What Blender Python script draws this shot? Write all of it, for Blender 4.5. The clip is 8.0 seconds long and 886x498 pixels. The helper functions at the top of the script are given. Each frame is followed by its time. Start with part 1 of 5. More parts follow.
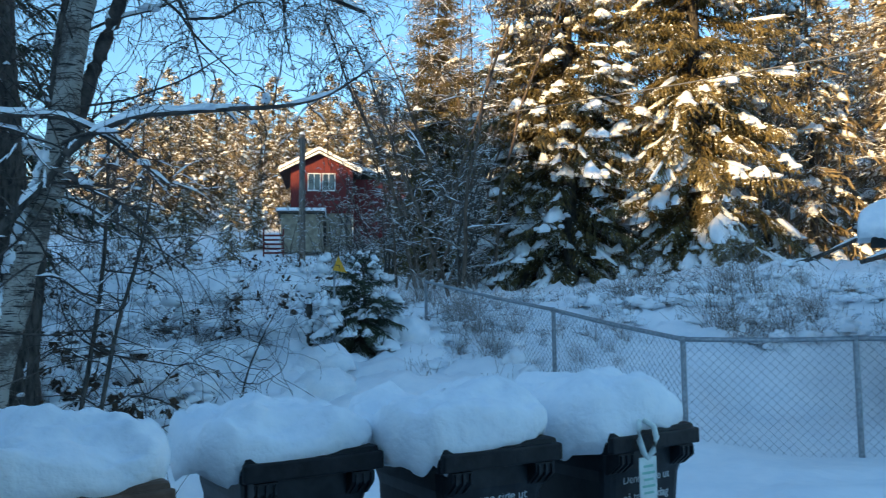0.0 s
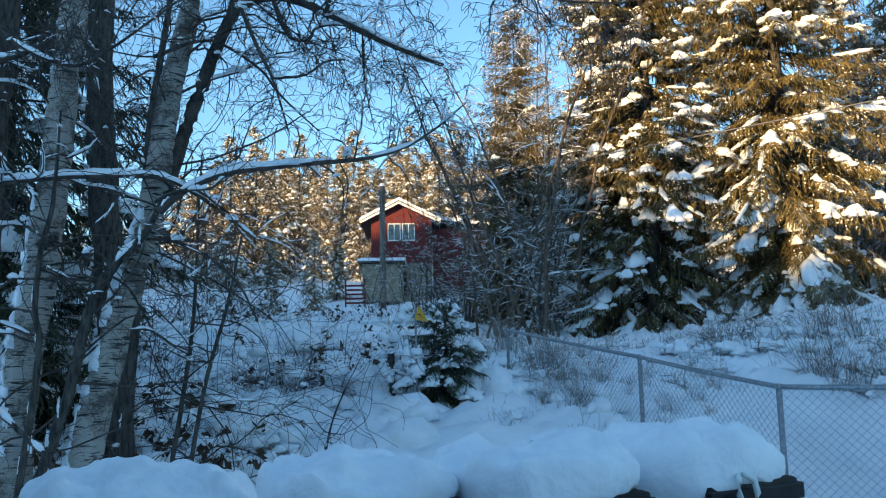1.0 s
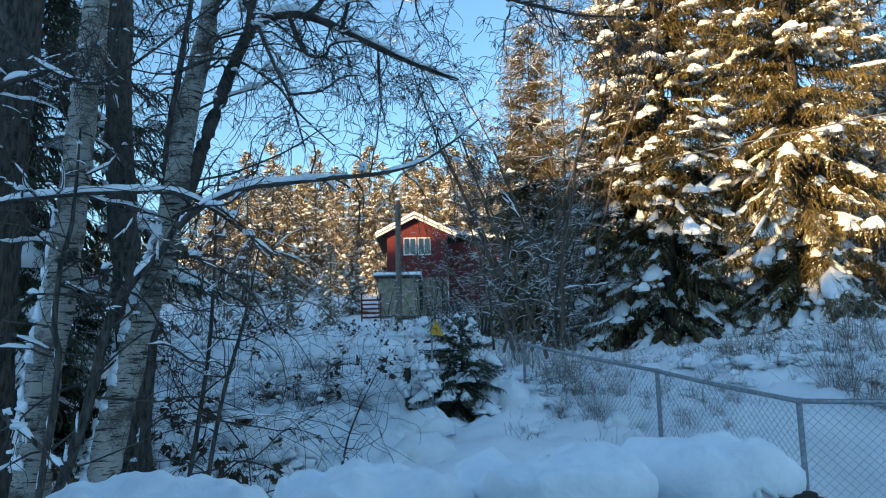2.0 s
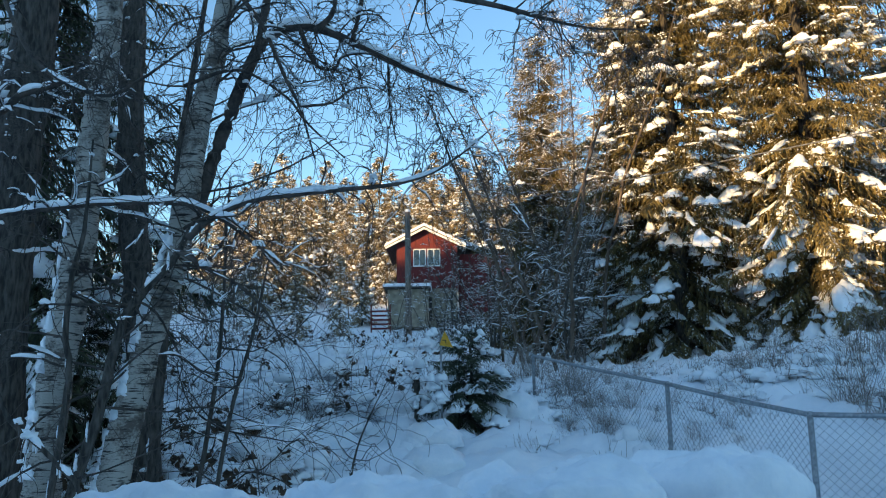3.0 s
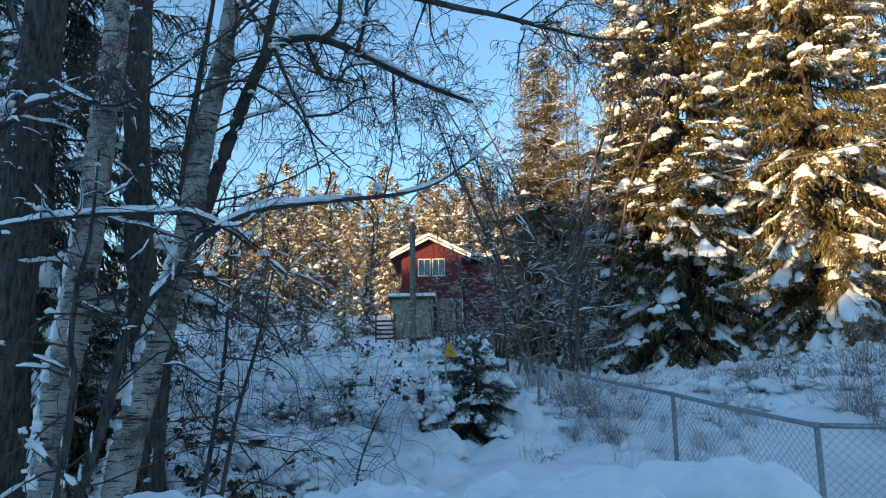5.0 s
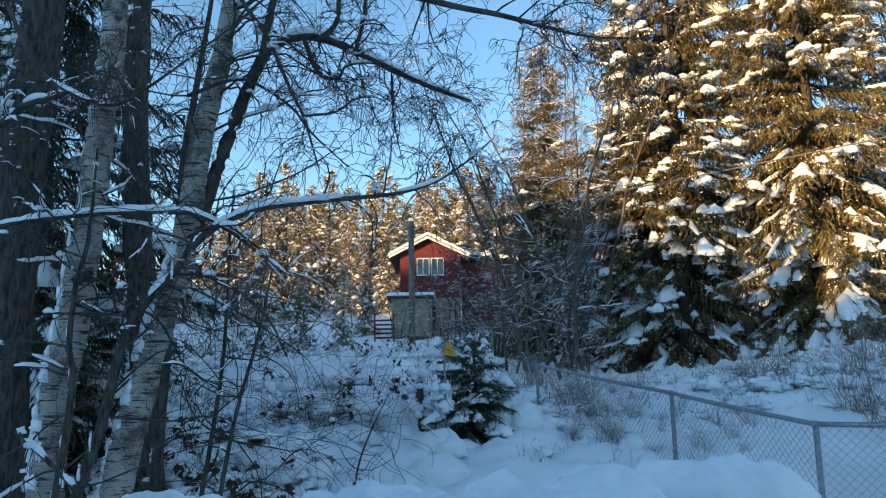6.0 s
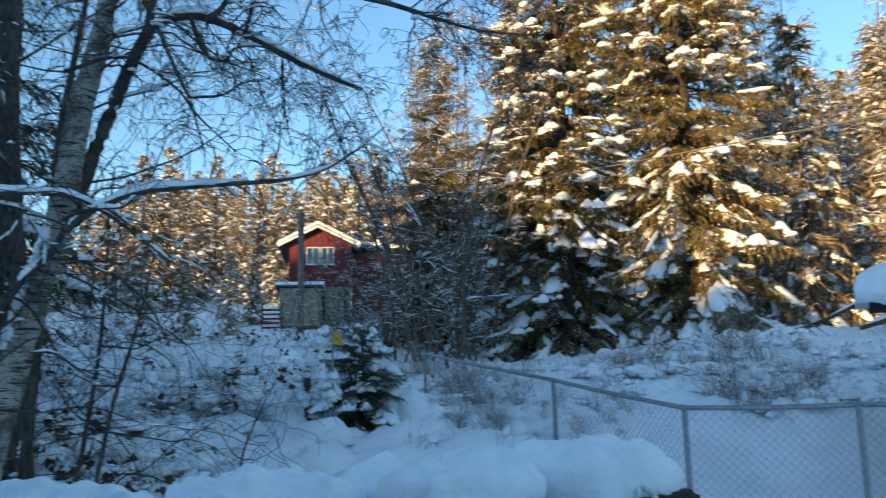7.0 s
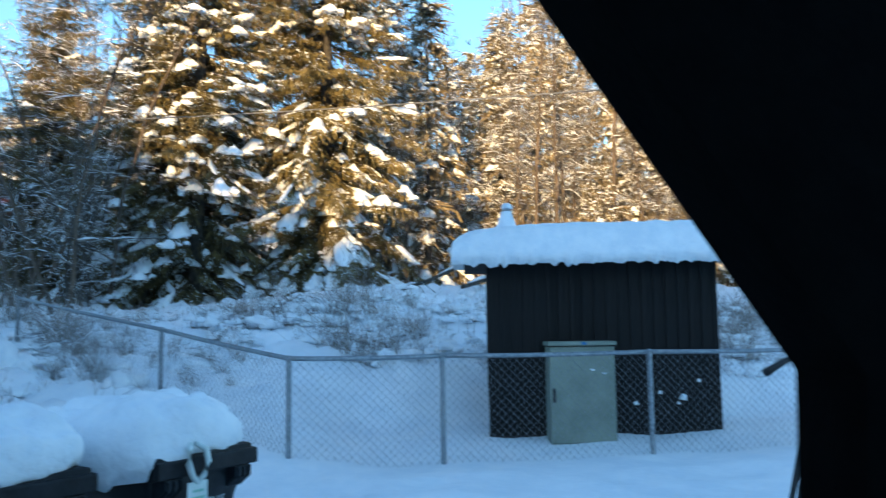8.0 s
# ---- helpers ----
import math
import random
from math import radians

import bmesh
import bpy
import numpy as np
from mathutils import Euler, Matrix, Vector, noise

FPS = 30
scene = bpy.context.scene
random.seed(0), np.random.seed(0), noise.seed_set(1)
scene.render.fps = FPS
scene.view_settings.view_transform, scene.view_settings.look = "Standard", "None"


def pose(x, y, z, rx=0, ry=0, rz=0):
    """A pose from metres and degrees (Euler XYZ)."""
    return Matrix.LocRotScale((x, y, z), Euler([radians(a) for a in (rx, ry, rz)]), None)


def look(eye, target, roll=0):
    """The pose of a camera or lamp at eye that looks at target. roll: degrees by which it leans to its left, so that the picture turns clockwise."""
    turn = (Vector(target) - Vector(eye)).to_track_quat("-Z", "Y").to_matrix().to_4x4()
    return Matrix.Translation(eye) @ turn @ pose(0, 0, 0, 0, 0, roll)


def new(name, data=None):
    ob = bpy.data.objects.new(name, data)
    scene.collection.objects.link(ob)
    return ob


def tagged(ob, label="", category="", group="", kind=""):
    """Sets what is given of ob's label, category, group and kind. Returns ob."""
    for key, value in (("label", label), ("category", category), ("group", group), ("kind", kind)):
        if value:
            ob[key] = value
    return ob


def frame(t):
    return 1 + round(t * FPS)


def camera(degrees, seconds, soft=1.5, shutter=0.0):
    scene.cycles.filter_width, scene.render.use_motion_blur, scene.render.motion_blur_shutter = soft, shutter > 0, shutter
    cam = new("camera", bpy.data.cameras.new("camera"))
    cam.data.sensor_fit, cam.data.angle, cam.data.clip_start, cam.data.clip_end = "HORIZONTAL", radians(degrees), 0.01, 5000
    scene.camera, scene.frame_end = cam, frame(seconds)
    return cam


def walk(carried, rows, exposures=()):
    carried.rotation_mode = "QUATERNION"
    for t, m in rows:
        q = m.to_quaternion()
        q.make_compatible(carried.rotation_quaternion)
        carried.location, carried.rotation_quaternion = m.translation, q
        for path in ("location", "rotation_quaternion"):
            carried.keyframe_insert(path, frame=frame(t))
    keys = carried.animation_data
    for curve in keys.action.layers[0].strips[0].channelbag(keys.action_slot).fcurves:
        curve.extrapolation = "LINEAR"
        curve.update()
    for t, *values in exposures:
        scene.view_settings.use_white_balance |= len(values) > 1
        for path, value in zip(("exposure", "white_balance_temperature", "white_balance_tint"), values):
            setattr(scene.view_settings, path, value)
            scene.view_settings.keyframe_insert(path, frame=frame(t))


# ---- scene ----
cam = camera(57.1, 8.0, soft=1.1, shutter=0.25)
PATH = [
    (0, (0.842, 0.644, 1.458), (0.315, 2.567, 1.62), -0.7),
    (0.3, (0.823, 0.645, 1.466), (0.203, 2.537, 1.657), -0.8),
    (0.5, (0.838, 0.647, 1.461), (0.178, 2.521, 1.694), -1.1),
    (0.6, (0.828, 0.65, 1.468), (0.154, 2.517, 1.715), -1.4),
    (1, (0.825, 0.659, 1.462), (0.119, 2.509, 1.744), -1.2),
    (1.5, (0.825, 0.658, 1.462), (0.101, 2.497, 1.765), -1.2),
    (3, (0.834, 0.648, 1.462), (0.075, 2.466, 1.807), -1.0),
    (3.5, (0.839, 0.644, 1.46), (0.079, 2.459, 1.822), -0.9),
    (4, (0.841, 0.643, 1.46), (0.078, 2.455, 1.83), -0.9),
    (4.5, (0.836, 0.647, 1.462), (0.068, 2.456, 1.832), -0.9),
    (6, (0.832, 0.652, 1.461), (0.067, 2.463, 1.828), -1.0),
    (6.5, (0.836, 0.648, 1.461), (0.106, 2.474, 1.824), -1.1),
    (7, (0.862, 0.619, 1.438), (0.347, 2.522, 1.776), -1.5),
    (7.5, (0.983, 0.701, 1.447), (0.903, 2.679, 1.73), -1.2),
    (7.8, (1.05, 0.728, 1.455), (1.232, 2.706, 1.688), -0.8),
    (8, (1.089, 0.719, 1.447), (1.433, 2.679, 1.647), -0.8),
]
walk(cam, [(t, look(eye, aim, lean)) for t, eye, aim, lean in PATH],
     exposures=[(0, 1.56, 6100, 1), (3.5, 1.44, 6500, 4), (6.5, 1.42, 6500, 4), (7.5, 1.4, 6200, 3), (8, 1.8, 6050, 1)])

# ---- world, sun, exposure ----
SUN_ELEV, SUN_AZ = 7.5, -22.0      # degrees above the horizon; light travels towards yaw SUN_AZ from +y (negative: to +x)
_s = Vector((math.sin(radians(-SUN_AZ)), math.cos(radians(-SUN_AZ)), 0))   # level direction of travel
world = bpy.data.worlds.new("sky")
scene.world = world
world.use_nodes = True
_nt = world.node_tree
_sky = _nt.nodes.new("ShaderNodeTexSky")
_sky.sky_type = "NISHITA"
_sky.sun_disc = False
_sky.sun_elevation = radians(SUN_ELEV)
_sky.sun_rotation = math.atan2(-_s.x, -_s.y)
_sky.altitude = 250
_sky.air_density, _sky.dust_density, _sky.ozone_density = 1.0, 0.2, 2.6
_bg = _nt.nodes["Background"]
_nt.links.new(_sky.outputs[0], _bg.inputs[0])
_bg.inputs[1].default_value = 0.15
sun_data = bpy.data.lights.new("sun", "SUN")
sun_data.energy, sun_data.angle, sun_data.color = 3.7, radians(0.5), (1.0, 0.63, 0.27)
sun = new("sun", sun_data)
sun.matrix_world = look((0, 0, 60), Vector((0, 0, 60)) + _s - Vector((0, 0, math.tan(radians(SUN_ELEV)))))

rng = random.Random(7)


# ---- materials ----
def shader(name, low, high, scale=6.0, rough=0.7, bump=0.2, metal=0.0, stretch=(1, 1, 1), fine=40.0, spread=(0.35, 0.65), per_object=0.0, spec=0.4):
    """Two-scale noise colour between low and high, with fine relief."""
    m = bpy.data.materials.new(name)
    m.use_nodes = True
    nt = m.node_tree
    b = nt.nodes["Principled BSDF"]
    tc = nt.nodes.new("ShaderNodeTexCoord")
    mp = nt.nodes.new("ShaderNodeMapping")
    mp.inputs["Scale"].default_value = stretch
    nt.links.new(tc.outputs["Object"], mp.inputs[0])
    n1 = nt.nodes.new("ShaderNodeTexNoise")
    n1.inputs["Scale"].default_value, n1.inputs["Detail"].default_value = scale, 5
    n2 = nt.nodes.new("ShaderNodeTexNoise")
    n2.inputs["Scale"].default_value, n2.inputs["Detail"].default_value = fine, 3
    nt.links.new(mp.outputs[0], n1.inputs[0])
    nt.links.new(mp.outputs[0], n2.inputs[0])
    mix = nt.nodes.new("ShaderNodeMath")
    mix.operation = "MULTIPLY_ADD"
    mix.inputs[1].default_value = 0.35
    nt.links.new(n2.outputs[0], mix.inputs[0])
    sub = nt.nodes.new("ShaderNodeMath")
    sub.operation = "SUBTRACT"
    sub.inputs[1].default_value = 0.17
    nt.links.new(n1.outputs[0], sub.inputs[0])
    nt.links.new(sub.outputs[0], mix.inputs[2])
    val = mix.outputs[0]
    if per_object:
        oi = nt.nodes.new("ShaderNodeObjectInfo")
        ad = nt.nodes.new("ShaderNodeMath")
        ad.operation = "MULTIPLY_ADD"
        ad.inputs[1].default_value = per_object
        nt.links.new(oi.outputs["Random"], ad.inputs[0])
        nt.links.new(val, ad.inputs[2])
        val = ad.outputs[0]
    ramp = nt.nodes.new("ShaderNodeValToRGB")
    ramp.color_ramp.elements[0].position, ramp.color_ramp.elements[1].position = spread
    ramp.color_ramp.elements[0].color, ramp.color_ramp.elements[1].color = (*low, 1), (*high, 1)
    nt.links.new(val, ramp.inputs[0])
    nt.links.new(ramp.outputs[0], b.inputs["Base Color"])
    b.inputs["Roughness"].default_value = rough
    b.inputs["Metallic"].default_value = metal
    b.inputs["Specular IOR Level"].default_value = spec
    if bump:
        bp = nt.nodes.new("ShaderNodeBump")
        bp.inputs["Strength"].default_value, bp.inputs["Distance"].default_value = bump, 0.02
        nt.links.new(mix.outputs[0], bp.inputs["Height"])
        nt.links.new(bp.outputs[0], b.inputs["Normal"])
    return m


SNOW = shader("snow", (0.84, 0.87, 0.9), (0.94, 0.945, 0.95), 7.0, 0.8, 0.8, fine=34, spec=0.25)
SNOW_SOFT = shader("settled_snow", (0.86, 0.885, 0.91), (0.95, 0.955, 0.96), 2.2, 0.8, 0.8, fine=12, spec=0.2)
BIRCH = shader("birch_bark", (0.1, 0.085, 0.07), (0.36, 0.335, 0.295), 2.2, 0.8, 0.7, stretch=(1.6, 1.6, 2.2), fine=30, spread=(0.36, 0.52))


def scar_bark(m):
    """Thin dark cross-wise scars and larger rough black patches over pale bark."""
    nt = m.node_tree
    b = nt.nodes["Principled BSDF"]
    base = b.inputs["Base Color"].links[0].from_socket
    tc = nt.nodes.new("ShaderNodeTexCoord")
    for stretch, scale, lo, hi, tone in (((2.5, 2.5, 22), 2.0, 0.585, 0.64, (0.03, 0.025, 0.022, 1)), ((7, 7, 60), 1.6, 0.6, 0.66, (0.06, 0.05, 0.043, 1)), ((4, 4, 5), 1.1, 0.6, 0.68, (0.022, 0.019, 0.017, 1))):
        mp = nt.nodes.new("ShaderNodeMapping")
        mp.inputs["Scale"].default_value = stretch
        nt.links.new(tc.outputs["Object"], mp.inputs[0])
        n = nt.nodes.new("ShaderNodeTexNoise")
        n.inputs["Scale"].default_value, n.inputs["Detail"].default_value = scale, 4
        nt.links.new(mp.outputs[0], n.inputs[0])
        ramp = nt.nodes.new("ShaderNodeMapRange")
        ramp.inputs["From Min"].default_value, ramp.inputs["From Max"].default_value = lo, hi
        nt.links.new(n.outputs[0], ramp.inputs[0])
        mix = nt.nodes.new("ShaderNodeMix")
        mix.data_type = "RGBA"
        nt.links.new(ramp.outputs[0], mix.inputs[0])
        nt.links.new(base, mix.inputs[6])
        mix.inputs[7].default_value = tone
        base = mix.outputs[2]
    nt.links.new(base, b.inputs["Base Color"])


scar_bark(BIRCH)
BARK = shader("dark_bark", (0.022, 0.02, 0.017), (0.1, 0.088, 0.075), 9, 0.9, 1.0, stretch=(3, 3, 0.7), fine=14)
TWIG = shader("twig_bark", (0.028, 0.024, 0.022), (0.1, 0.083, 0.07), 8, 0.85, 0.0)
PINE_BARK = shader("warm_bark", (0.04, 0.03, 0.022), (0.15, 0.11, 0.08), 6, 0.9, 0.6, stretch=(2, 2, 0.6))
# high tone holds the gold of low sun and thin frost
NEEDLE_SUN = shader("sunlit_spruce_needles", (0.02, 0.021, 0.009), (0.25, 0.185, 0.065), 3.5, 0.75, 0.0, fine=22, per_object=0.12, spread=(0.35, 0.75))
FROST = shader("frosted_stems", (0.05, 0.04, 0.035), (0.3, 0.27, 0.25), 10, 0.9, 0.0)
# darker, greener needle copy for spruces standing in shade
NEEDLE_SHADE = shader("shaded_spruce_needles", (0.016, 0.022, 0.012), (0.085, 0.1, 0.05), 3.5, 0.75, 0.0, fine=22)
# snow dust plus golden sunlight, both put into the needle colour
NEEDLE_FROST_SUN = shader("sunlit_dusted_needles", (0.05, 0.042, 0.02), (0.36, 0.275, 0.16), 2.2, 0.8, 0.0, fine=9, per_object=0.1, spread=(0.36, 0.72))
TWIG_FROST = shader("frosted_twigs", (0.06, 0.051, 0.044), (0.27, 0.235, 0.2), 3, 0.85, 0.0, spread=(0.35, 0.7))
DRY = shader("dry_stems", (0.15, 0.125, 0.105), (0.4, 0.35, 0.31), 8, 0.9, 0.0)
DRYGRASS = shader("dry_grass", (0.05, 0.033, 0.02), (0.18, 0.12, 0.075), 8, 0.9, 0.0)
LEAF = shader("withered_leaf", (0.03, 0.02, 0.012), (0.09, 0.055, 0.03), 14, 0.85, 0.0)
GALV = shader("galvanised_steel", (0.2, 0.22, 0.24), (0.36, 0.38, 0.4), 30, 0.5, 0.05, metal=0.6)
BLACKWOOD = shader("black_stained_boards", (0.004, 0.0035, 0.0035), (0.012, 0.01, 0.009), 5, 0.85, 0.5, stretch=(4, 4, 0.3), fine=30, per_object=0.25, spread=(0.4, 0.8))
CAB = shader("grey_green_enamel", (0.2, 0.225, 0.18), (0.27, 0.295, 0.235), 4, 0.5, 0.04)
CABDARK = shader("dark_plastic", (0.01, 0.01, 0.01), (0.03, 0.03, 0.03), 20, 0.5, 0.05)
BIN = shader("black_bin_plastic", (0.007, 0.009, 0.012), (0.02, 0.025, 0.03), 12, 0.5, 0.1, spec=0.3)
BINLID = shader("dark_lid_plastic", (0.005, 0.006, 0.008), (0.015, 0.017, 0.02), 10, 0.55, 0.2, spec=0.25)
BROWN = shader("brown_lid_plastic", (0.09, 0.05, 0.03), (0.17, 0.1, 0.065), 10, 0.55, 0.12)
INK = shader("pale_print", (0.5, 0.52, 0.52), (0.62, 0.64, 0.64), 20, 0.6, 0.0)
TAG = shader("white_tag_card", (0.6, 0.66, 0.62), (0.75, 0.8, 0.76), 16, 0.6, 0.05)
GREENINK = shader("green_print", (0.25, 0.48, 0.38), (0.34, 0.56, 0.46), 16, 0.6, 0.0)
RED = shader("red_painted_boards", (0.08, 0.01, 0.01), (0.17, 0.022, 0.019), 4, 0.7, 0.4, stretch=(5, 5, 0.4), fine=20)
WHITE = shader("white_paint", (0.6, 0.6, 0.58), (0.78, 0.78, 0.75), 8, 0.5, 0.1)
RENDERWALL = shader("grey_rendered_wall", (0.19, 0.165, 0.12), (0.33, 0.295, 0.22), 2.5, 0.9, 0.3)
GLASS_DARK = shader("window_glass", (0.015, 0.018, 0.022), (0.03, 0.035, 0.04), 3, 0.06, 0.0, spec=0.8)
POLEWOOD = shader("weathered_pole_wood", (0.1, 0.085, 0.07), (0.24, 0.2, 0.165), 5, 0.85, 0.4, stretch=(4, 4, 0.3))
ROCK = shader("dark_rock", (0.03, 0.025, 0.02), (0.11, 0.085, 0.06), 4, 0.9, 0.8)
YELLOW = shader("yellow_sign_enamel", (0.62, 0.3, 0.015), (0.78, 0.42, 0.03), 10, 0.45, 0.05)
CARTRIM = shader("dark_car_trim", (0.0025, 0.0025, 0.003), (0.005, 0.005, 0.005), 30, 0.9, 0.1, fine=200, spec=0.05)
CARPAINT = shader("dark_grey_car_paint", (0.02, 0.022, 0.026), (0.03, 0.032, 0.036), 30, 0.3, 0.0, metal=0.5)
RUBBER = shader("black_rubber", (0.01, 0.01, 0.01), (0.025, 0.025, 0.025), 20, 0.8, 0.1)
CABLE = shader("cable_sheath", (0.1, 0.1, 0.1), (0.2, 0.2, 0.2), 20, 0.6, 0.0)
HILL = shader("dark_wooded_slope", (0.02, 0.025, 0.018), (0.3, 0.31, 0.32), 0.3, 0.9, 0.0, fine=1.5)


# ---- mesh helpers ----
def part(name, bm, material, parent, label=""):
    me = bpy.data.meshes.new(name)
    bm.to_mesh(me)
    bm.free()
    return linked(name, me, material, parent, label)


def linked(name, me, material, parent=None, label=""):
    ob = new(name, me)
    if material and not me.materials:
        me.materials.append(material)
    if parent:
        ob.parent = parent
    if label:
        tagged(ob, label)
    return ob


def stuff(name, me, material, parent, label=""):
    """A part whose many small pieces nobody could count."""
    return tagged(linked(name, me, material, parent, label), kind="stuff")


def thing(name, at, label, category, group="", kind="", turn=0.0):
    e = new(name)
    e.matrix_world = pose(*at, 0, 0, turn)
    return tagged(e, label, category, group, kind)


class Soup:
    """Collects loose geometry for one mesh."""

    def __init__(self):
        self.v, self.f = [], []

    def tube(self, pts, radii, sides=4, closed=True):
        base = len(self.v)
        n = len(pts)
        for i, p in enumerate(pts):
            d = (pts[min(i + 1, n - 1)] - pts[max(i - 1, 0)])
            if d.length < 1e-9:
                d = Vector((0, 0, 1))
            d.normalize()
            a = d.cross(Vector((0.31, 0.23, 0.92)) if abs(d.z) < 0.95 else Vector((1, 0, 0))).normalized()
            b = d.cross(a)
            r = radii[i]
            for k in range(sides):
                q = 2 * math.pi * k / sides
                self.v.append(p + a * (r * math.cos(q)) + b * (r * math.sin(q)))
        for i in range(n - 1):
            for k in range(sides):
                k2 = (k + 1) % sides
                o = base + i * sides
                self.f.append((o + k, o + k2, o + sides + k2, o + sides + k))
        if closed and sides > 2:
            self.f.append(tuple(base + k for k in reversed(range(sides))))
            self.f.append(tuple(base + (n - 1) * sides + k for k in range(sides)))

    def blob(self, c, rx, ry, rz, r, turn=0.0, rough=0.18, rings=4, segs=7):
        """An uneven flattened lump with a nearly level underside."""
        base = len(self.v)
        ct, st = math.cos(turn), math.sin(turn)
        self.v.append(Vector(c) + Vector((0, 0, rz)))
        for i in range(1, rings + 1):
            a = math.pi * 0.62 * i / rings
            for k in range(segs):
                q = 2 * math.pi * (k + 0.5 * (i % 2)) / segs
                j = 1 + r.uniform(-rough, rough)
                x, y, z = math.sin(a) * math.cos(q) * rx * j, math.sin(a) * math.sin(q) * ry * j, math.cos(a) * rz * j
                self.v.append(Vector(c) + Vector((x * ct - y * st, x * st + y * ct, z)))
        for k in range(segs):
            self.f.append((base, base + 1 + k, base + 1 + (k + 1) % segs))
        for i in range(rings - 1):
            o = base + 1 + i * segs
            for k in range(segs):
                k2 = (k + 1) % segs
                self.f.append((o + k, o + segs + k, o + segs + k2, o + k2))
        o = base + 1 + (rings - 1) * segs
        self.f.append(tuple(o + k for k in reversed(range(segs))))

    def pad(self, pts, widths, heights, r, sag=0.25, rough=0.3):
        """A lumpy draped cushion of snow along a line of points."""
        base, n, m = len(self.v), len(pts), 7
        ph = r.uniform(0, 99)
        for i, p in enumerate(pts):
            d = pts[min(i + 1, n - 1)] - pts[max(i - 1, 0)]
            a = Vector((-d.y, d.x, 0))
            a = a.normalized() if a.length > 1e-6 else Vector((1, 0, 0))
            for k in range(m):
                q = math.pi * k / (m - 1)
                j = 1 + rough * (1.4 * noise.noise((ph + i * 0.8, k * 0.8, 2)) + r.uniform(-0.35, 0.35))
                c = math.cos(q) * widths[i] * j
                self.v.append(p + a * c + Vector((0, 0, math.sin(q) * heights[i] * j - sag * abs(c))))
        for i in range(n - 1):
            o = base + i * m
            for k in range(m - 1):
                self.f.append((o + k, o + m + k, o + m + k + 1, o + k + 1))
            self.f.append((o + m - 1, o + 2 * m - 1, o + m, o))
        self.f.append(tuple(base + k for k in range(m)))
        self.f.append(tuple(base + (n - 1) * m + k for k in reversed(range(m))))

    def quad(self, a, b, c, d):
        o = len(self.v)
        self.v += [a, b, c, d]
        self.f.append((o, o + 1, o + 2, o + 3))

    def mesh(self, name, smooth=True):
        me = bpy.data.meshes.new(name)
        me.from_pydata([tuple(p) for p in self.v], [], self.f)
        if smooth:
            me.polygons.foreach_set("use_smooth", [True] * len(me.polygons))
        me.update()
        return me


def box_bm(sx, sy, sz, centre=(0, 0, 0), bevel=0.0, bm=None, turn=0.0):
    bm = bm or bmesh.new()
    got = bmesh.ops.create_cube(bm, size=1, matrix=pose(*centre, 0, 0, turn) @ Matrix.Diagonal((sx, sy, sz, 1)))
    if bevel:
        edges = list({e for v in got["verts"] for e in v.link_edges})
        bmesh.ops.bevel(bm, geom=edges, offset=bevel, segments=2, affect="EDGES", profile=0.6)
    return bm


def cyl_bm(r, h, centre=(0, 0, 0), segs=16, r2=None, turn=None, bm=None):
    bm = bm or bmesh.new()
    m = Matrix.Translation(centre) @ (turn or Matrix.Identity(4))
    bmesh.ops.create_cone(bm, cap_ends=True, segments=segs, radius1=r, radius2=r if r2 is None else r2, depth=h, matrix=m)
    return bm


def smooth_path(ctrl, per=6):
    """A rounded line through control points, each with any number of values."""
    c = [np.array(p, float) for p in ctrl]
    c = [2 * c[0] - c[1]] + c + [2 * c[-1] - c[-2]]
    out = []
    for i in range(1, len(c) - 2):
        for k in range(per):
            t = k / per
            out.append(0.5 * (2 * c[i] + (c[i + 1] - c[i - 1]) * t + (2 * c[i - 1] - 5 * c[i] + 4 * c[i + 1] - c[i + 2]) * t * t + (3 * c[i] - c[i - 1] - 3 * c[i + 1] + c[i + 2]) * t ** 3))
    out.append(c[-2])
    return out


# ---- ground ----
PROFILE_Q = [-400, -60, -30, -18, 6.0, 7.6, 10, 12.5, 14, 16, 20, 25, 38, 50, 65, 90, 130, 420]
PROFILE_Z = [60, 6, 1.0, 0, 0, 0.12, 0.55, 1.0, 1.3, 2.05, 2.55, 2.75, 3.3, 4.6, 6.6, 12.5, 23, 60]


def fbm(x, y, s, seed=0.0):
    return noise.noise((x * s, y * s, seed)) + 0.5 * noise.noise((x * s * 2.1, y * s * 2.1, seed + 5)) + 0.25 * noise.noise((x * s * 4.3, y * s * 4.3, seed + 9))


